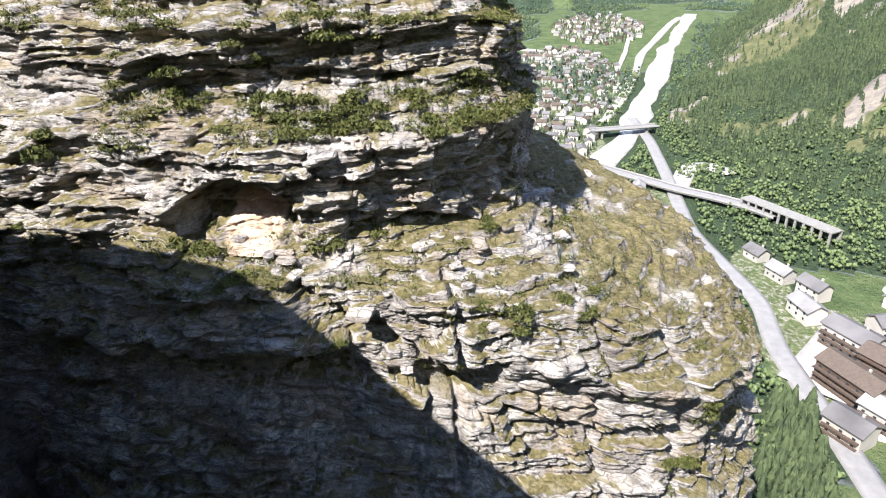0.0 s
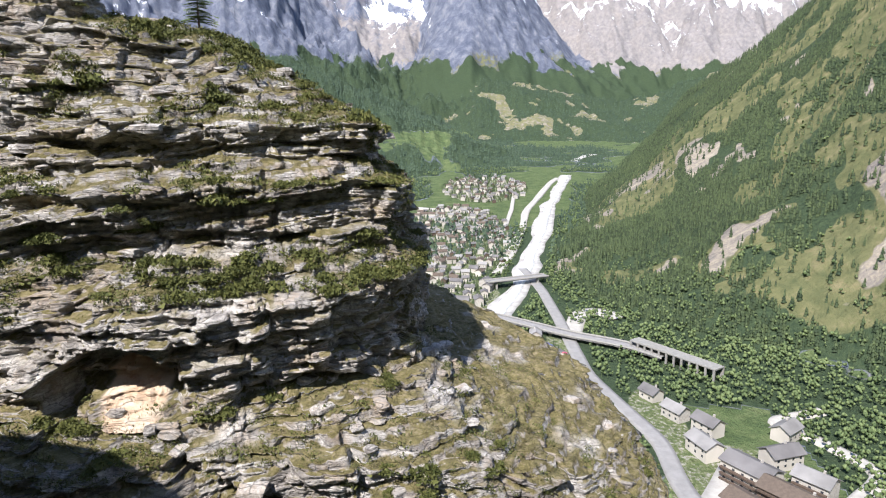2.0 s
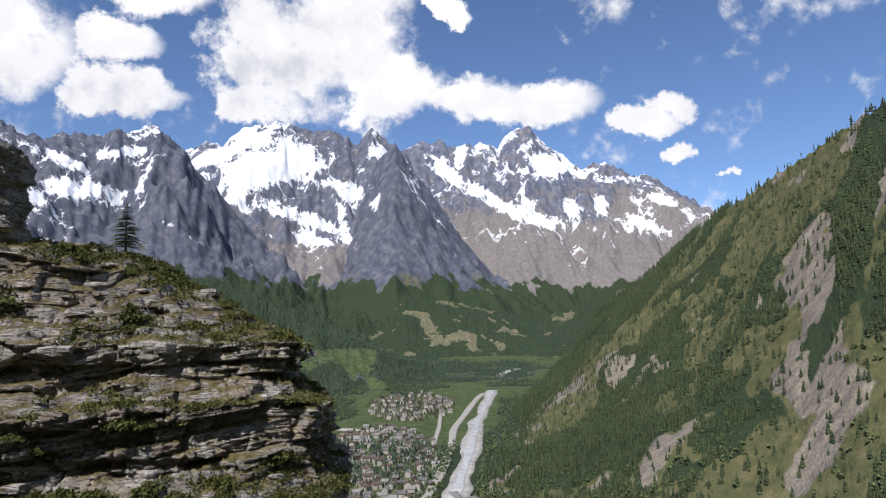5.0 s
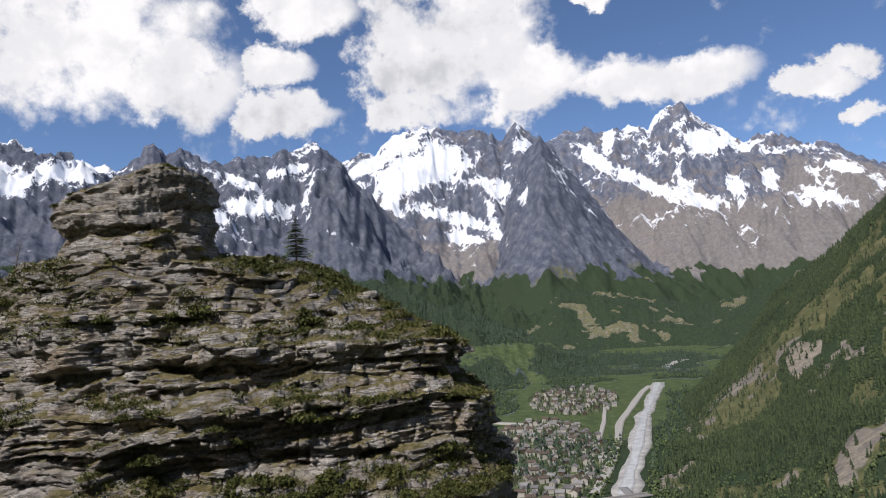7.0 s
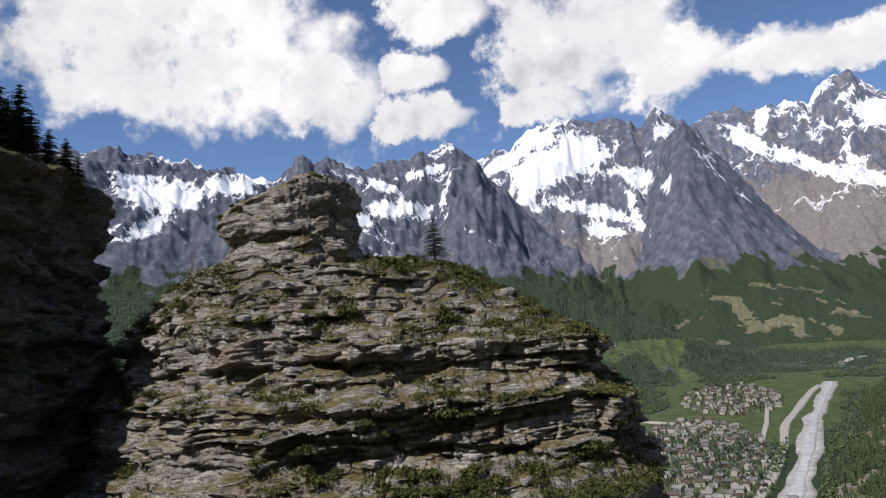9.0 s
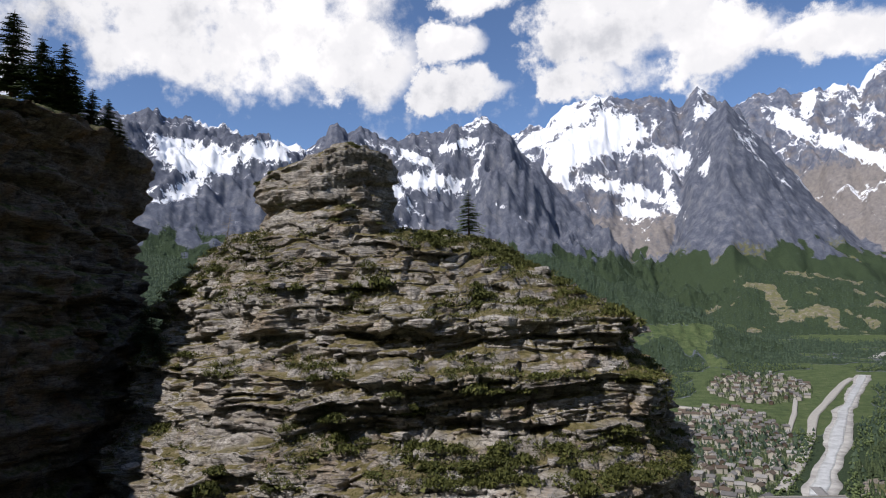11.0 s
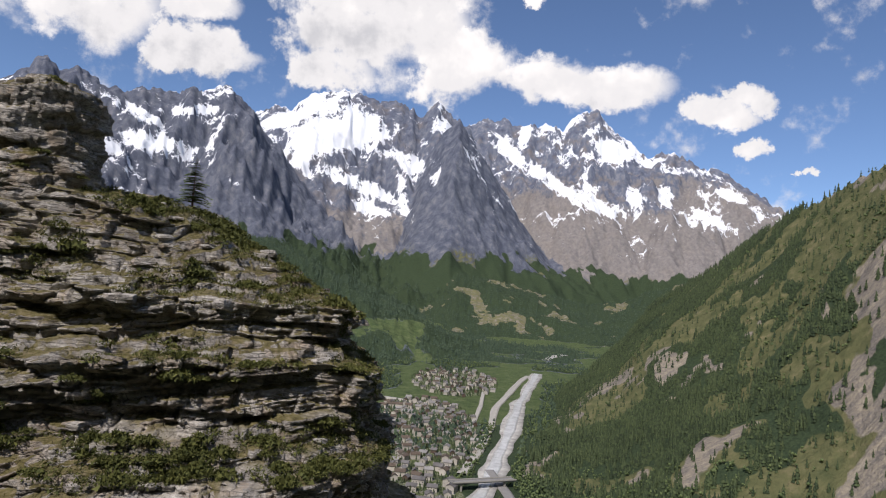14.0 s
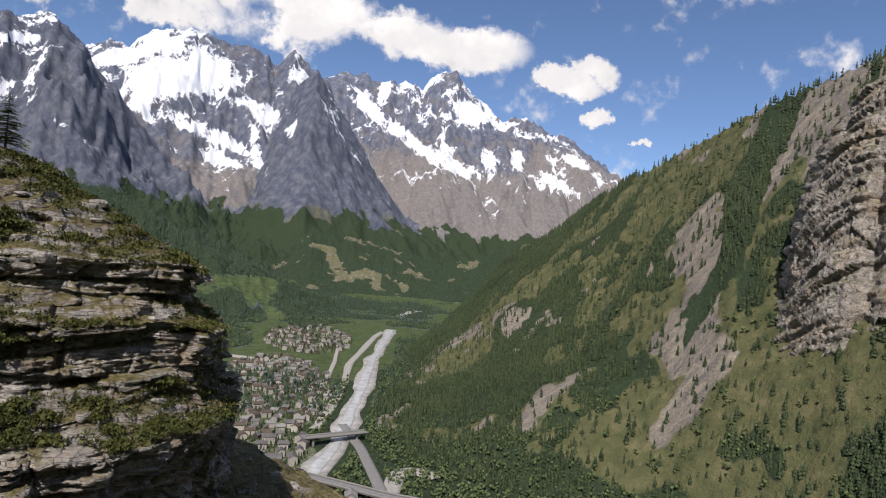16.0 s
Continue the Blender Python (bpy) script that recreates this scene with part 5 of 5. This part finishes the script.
def gable_house(length, width, wall_h, roof_h, wall_mat, roof_mat, label, storeys=2, windows=True, balcony=False):
    """A house on its own ground plane; the ridge runs along x."""
    house = tagged(new("house"), label, "house", "houses in the valley")
    hl, hw = length / 2, width / 2
    bm = bmesh.new()
    prof = [(-hw, -2.5), (hw, -2.5), (hw, wall_h), (0, wall_h + roof_h), (-hw, wall_h)]
    ends = [[bm.verts.new((sx, py, pz)) for py, pz in prof] for sx in (-hl, hl)]
    for e in ends:
        bm.faces.new(e)
    for q in range(5):
        bm.faces.new((ends[0][q], ends[0][(q + 1) % 5], ends[1][(q + 1) % 5], ends[1][q]))
    bmesh.ops.recalc_face_normals(bm, faces=bm.faces[:])
    body = part("wall", bm, wall_mat, house)
    over, thick = 0.9, 0.35
    slope = roof_h / hw
    bm = bmesh.new()
    for side in (-1, 1):
        low = (side * (hw + over), wall_h - slope * over + 0.06)
        sect = [low, (0, wall_h + roof_h + 0.06), (0, wall_h + roof_h + 0.06 + thick), (low[0], low[1] + thick)]
        e0, e1 = ([bm.verts.new((sx, py, pz)) for py, pz in sect] for sx in (-hl - over, hl + over))
        bm.faces.new(e0), bm.faces.new(e1)
        for q in range(4):
            bm.faces.new((e0[q], e0[(q + 1) % 4], e1[(q + 1) % 4], e1[q]))
    bmesh.ops.recalc_face_normals(bm, faces=bm.faces[:])
    roof = part("roof", bm, roof_mat, house)
    one_box("chimney", (hl * 0.3, hl * 0.3 + 0.9, 0.8, 1.7, wall_h, wall_h + roof_h + 1.1), STONE_WALL, roof)
    if windows:
        bay = max(2, int(length / 4.2))
        for st in range(storeys):
            zc = 1.6 + st * 2.8
            for b in range(bay):
                xc = -hl + length * (b + 0.5) / bay
                for side in (-1, 1):
                    one_box("window", (xc - 0.6, xc + 0.6, side * hw - 0.04, side * hw + 0.04, zc - 0.65, zc + 0.65), PANE, house)
            if balcony:
                for side in (-1, 1):
                    one_box("balcony", (-hl + 0.4, hl - 0.4, min(side * hw, side * (hw + 1.3)), max(side * hw, side * (hw + 1.3)), zc - 1.25, zc - 0.35), TIMBER, house, "dark timber balcony")
    return house


def settle():
    rng = random.Random(31)
    kinds = [
        gable_house(11, 9, 5.0, 2.8, PLASTER, SLATE, "pale village house with a dark slate roof", 2, False),
        gable_house(13, 10, 5.5, 3.0, STONE_WALL, PALE_SLATE, "stone village house with a pale slab roof", 2, False),
        gable_house(10, 8, 4.6, 2.6, TIMBER, SLATE, "dark timber chalet with a slate roof", 2, False),
        gable_house(15, 11, 6.5, 3.0, PLASTER, BROWN_ROOF, "pale village house with a brown roof", 2, False),
    ]
    near = [
        gable_house(16, 11, 7.5, 3.2, PLASTER, PALE_SLATE, "white house with a pale stone roof and windows", 2),
        gable_house(14, 10, 6.0, 3.0, PLASTER, SLATE, "white house with a slate roof and windows", 2),
        gable_house(18, 12, 8.0, 3.2, STONE_WALL, SLATE, "stone house with a slate roof and windows", 2),
    ]
    spots = []

    def free(x, y, gap):
        return all(math.hypot(x - a, y - b) > gap for a, b in spots) and distance_to(RIVER, x, y) > 24 and distance_to(ROAD, x, y) > 13 and distance_to(HIGHWAY, x, y) > 15

    plan = [(TOWNS[0], 185, kinds, 10.5, 0.8), (TOWNS[1], 95, kinds, 11, 0.8), (TOWNS[2], 34, near, 16, 0.8), (TOWNS[3], 5, near, 20, 0.9)]
    first = set()
    for (cx, cy, w, d, s), count, options, gap, size in plan:
        made = tries = 0
        while made < count and tries < 4000:
            tries += 1
            x, y = cx + rng.uniform(-1, 1) * w * 1.1, cy + rng.uniform(-1, 1) * d * 1.1
            if ((x - cx) / w) ** 2 + ((y - cy) / d) ** 2 > 1.15 or not free(x, y, gap):
                continue
            spots.append((x, y))
            z = float(valley_floor(np.array(x), np.array(y))) + 1.0
            house = rng.choice(options)
            m = pose(x, y, z, 0, 0, rng.choice((0, 90)) + rng.uniform(-25, 25)) @ Matrix.Diagonal((size, size, size, 1))
            if house.name in first:
                copy_thing(house, m)
            else:
                first.add(house.name)
                house.matrix_basis = m
            made += 1
    # apartment houses under the crag
    flats = [(104, 240, 30, 14, 11, -58, TIMBER, BROWN_ROOF, "four-storey timber apartment house with brown roof"), (123, 247, 34, 14, 12, -52, TIMBER, BROWN_ROOF, "four-storey timber apartment house with brown roof"),
             (114, 272, 26, 15, 11, -55, PLASTER, SLATE, "plastered apartment house with timber balconies"), (95, 213, 17, 13, 8, -50, PLASTER, SLATE, "white house with dark slate roof and balconies"),
             (111, 222, 20, 14, 8, -50, STONE_WALL, PALE_SLATE, "low stone building with pale slab roof"), (103, 300, 18, 12, 7, -70, PLASTER, PALE_SLATE, "pale house beside the main road"),
             (112, 322, 16, 11, 7, -60, PLASTER, SLATE, "pale house beside the main road"), (100, 338, 15, 10, 6, -60, STONE_WALL, PALE_SLATE, "stone house beside the main road"), (136, 292, 20, 12, 7, 20, PLASTER, SLATE, "pale house beside the gravel lane"),
             (150, 318, 16, 11, 6, 40, PLASTER, PALE_SLATE, "pale house beside the gravel lane"), (93, 362, 13, 10, 5, -60, PLASTER, SLATE, "small pale house beside the road"), (140, 268, 18, 13, 8, -50, STONE_WALL, PALE_SLATE, "stone house beside the yard")]
    for x, y, ln, w, h, turn, wm, rm, label in flats:
        house = gable_house(ln * 0.85, w * 0.85, h * 0.9, 2.8, wm, rm, label, max(2, int(h / 2.9)), True, h > 7.5)
        house.matrix_basis = pose(x + 5, y - 4, 1.0, 0, 0, turn)


settle()


def viaduct(name, line, width, deck_z, label, piers):
    bridge = tagged(new(name), label, "bridge")
    deck = ribbon("deck", line, width, ASPHALT, 0, "", "", 0, deck_z, "")
    deck.parent = bridge
    for key in ("label", "category", "kind"):
        if key in deck:
            del deck[key]
    pts = np.array(line, float)
    for side in (-1, 1):
        d = np.gradient(pts, axis=0)
        n = np.stack([d[:, 1], -d[:, 0]], 1) / np.hypot(d[:, 0], d[:, 1])[:, None]
        rail = ribbon("parapet", [tuple(q) for q in pts + n * side * (width / 2 + 0.3)], 0.6, CONCRETE, 0, "", "", 0, deck_z + 1.0, "")
        rail.parent = bridge
        for key in ("label", "category", "kind"):
            if key in rail:
                del rail[key]
    for px, py in piers:
        ob = one_box("pier", (px - 1, px + 1, py - 3, py + 3, -3, deck_z - 0.6), CONCRETE, bridge)
    return bridge


viaduct("highway_viaduct", HIGHWAY, 10, 5.0, "concrete highway viaduct over the river and road", [(-60, 525), (-28, 513), (1, 503), (28, 484), (50, 467), (82, 446), (104, 432)])
viaduct("river_bridge", [(2, 588), (22, 597), (50, 610), (64, 617)], 9, 9.5, "low concrete road bridge across the river", [(12, 592), (52, 611)])


def gallery():
    """Avalanche gallery: a roofed stretch of road with posts on its open side."""
    thing = tagged(new("avalanche_gallery"), "long concrete avalanche gallery with open posts", "road gallery")
    ln = 66
    one_box("roof", (-ln / 2, ln / 2, -5, 5, 5.2, 6.0), CONCRETE, thing)
    one_box("wall", (-ln / 2, ln / 2, 4.2, 5, -2, 5.2), CONCRETE, thing)
    for q in range(12):
        px = -ln / 2 + 1 + q * (ln - 2) / 11
        one_box("post", (px - 0.7, px + 0.7, -4.9, -4.0, -2, 5.2), CONCRETE, thing)
    thing.matrix_basis = pose(126, 411, 3.0, 0, 0, -52)


gallery()


def car(seed):
    bm = bmesh.new()
    box(bm, -2.1, 2.1, -0.85, 0.85, 0.3, 0.95)
    top = len(bm.verts)
    box(bm, -1.2, 1.0, -0.75, 0.75, 0.95, 1.5)
    for v in bm.verts:
        if v.co.z > 1.4:
            v.co.x *= 0.75
    thing = tagged(new("parked_car"), "small car parked in the open lot", "car", "cars in the lot")
    part("body", bm, CAR_PAINT, thing)
    for wx in (-1.3, 1.3):
        for wy in (-0.85, 0.85):
            bm = bmesh.new()
            bmesh.ops.create_cone(bm, segments=10, radius1=0.33, radius2=0.33, depth=0.2, cap_ends=True, matrix=pose(wx, wy, 0.33, 90))
            part("wheel", bm, PANE, thing)
    return thing


CAR_PAINT, _k = material("car_paint")
finish(_k, _k.ramp(random_of(_k), [(0.0, (0.6, 0.6, 0.6)), (0.35, (0.15, 0.16, 0.18)), (0.6, (0.5, 0.06, 0.04)), (0.8, (0.05, 0.1, 0.3)), (1.0, (0.75, 0.75, 0.73))]), 0.3, None, 0, 0, 0.5)
ribbon("parking_lot", [(24, 455), (38, 432), (48, 415)], 30, ASPHALT, 0.12, "grey parking lot beside the river", "parking lot")
first_car = car(1)
lot = random.Random(3)
for row in range(5):
    for q in range(9):
        if lot.random() < 0.25:
            continue
        dx, dy = -11 + row * 5.5, -18 + q * 4.2
        m = pose(37 + dx * 0.86 + dy * -0.5, 434 + dx * 0.5 + dy * 0.86, 1.58, 0, 0, 30)
        if row == 0 and q < 2 and first_car.matrix_basis.translation.length < 1:
            first_car.matrix_basis = m
        else:
            copy_thing(first_car, m)
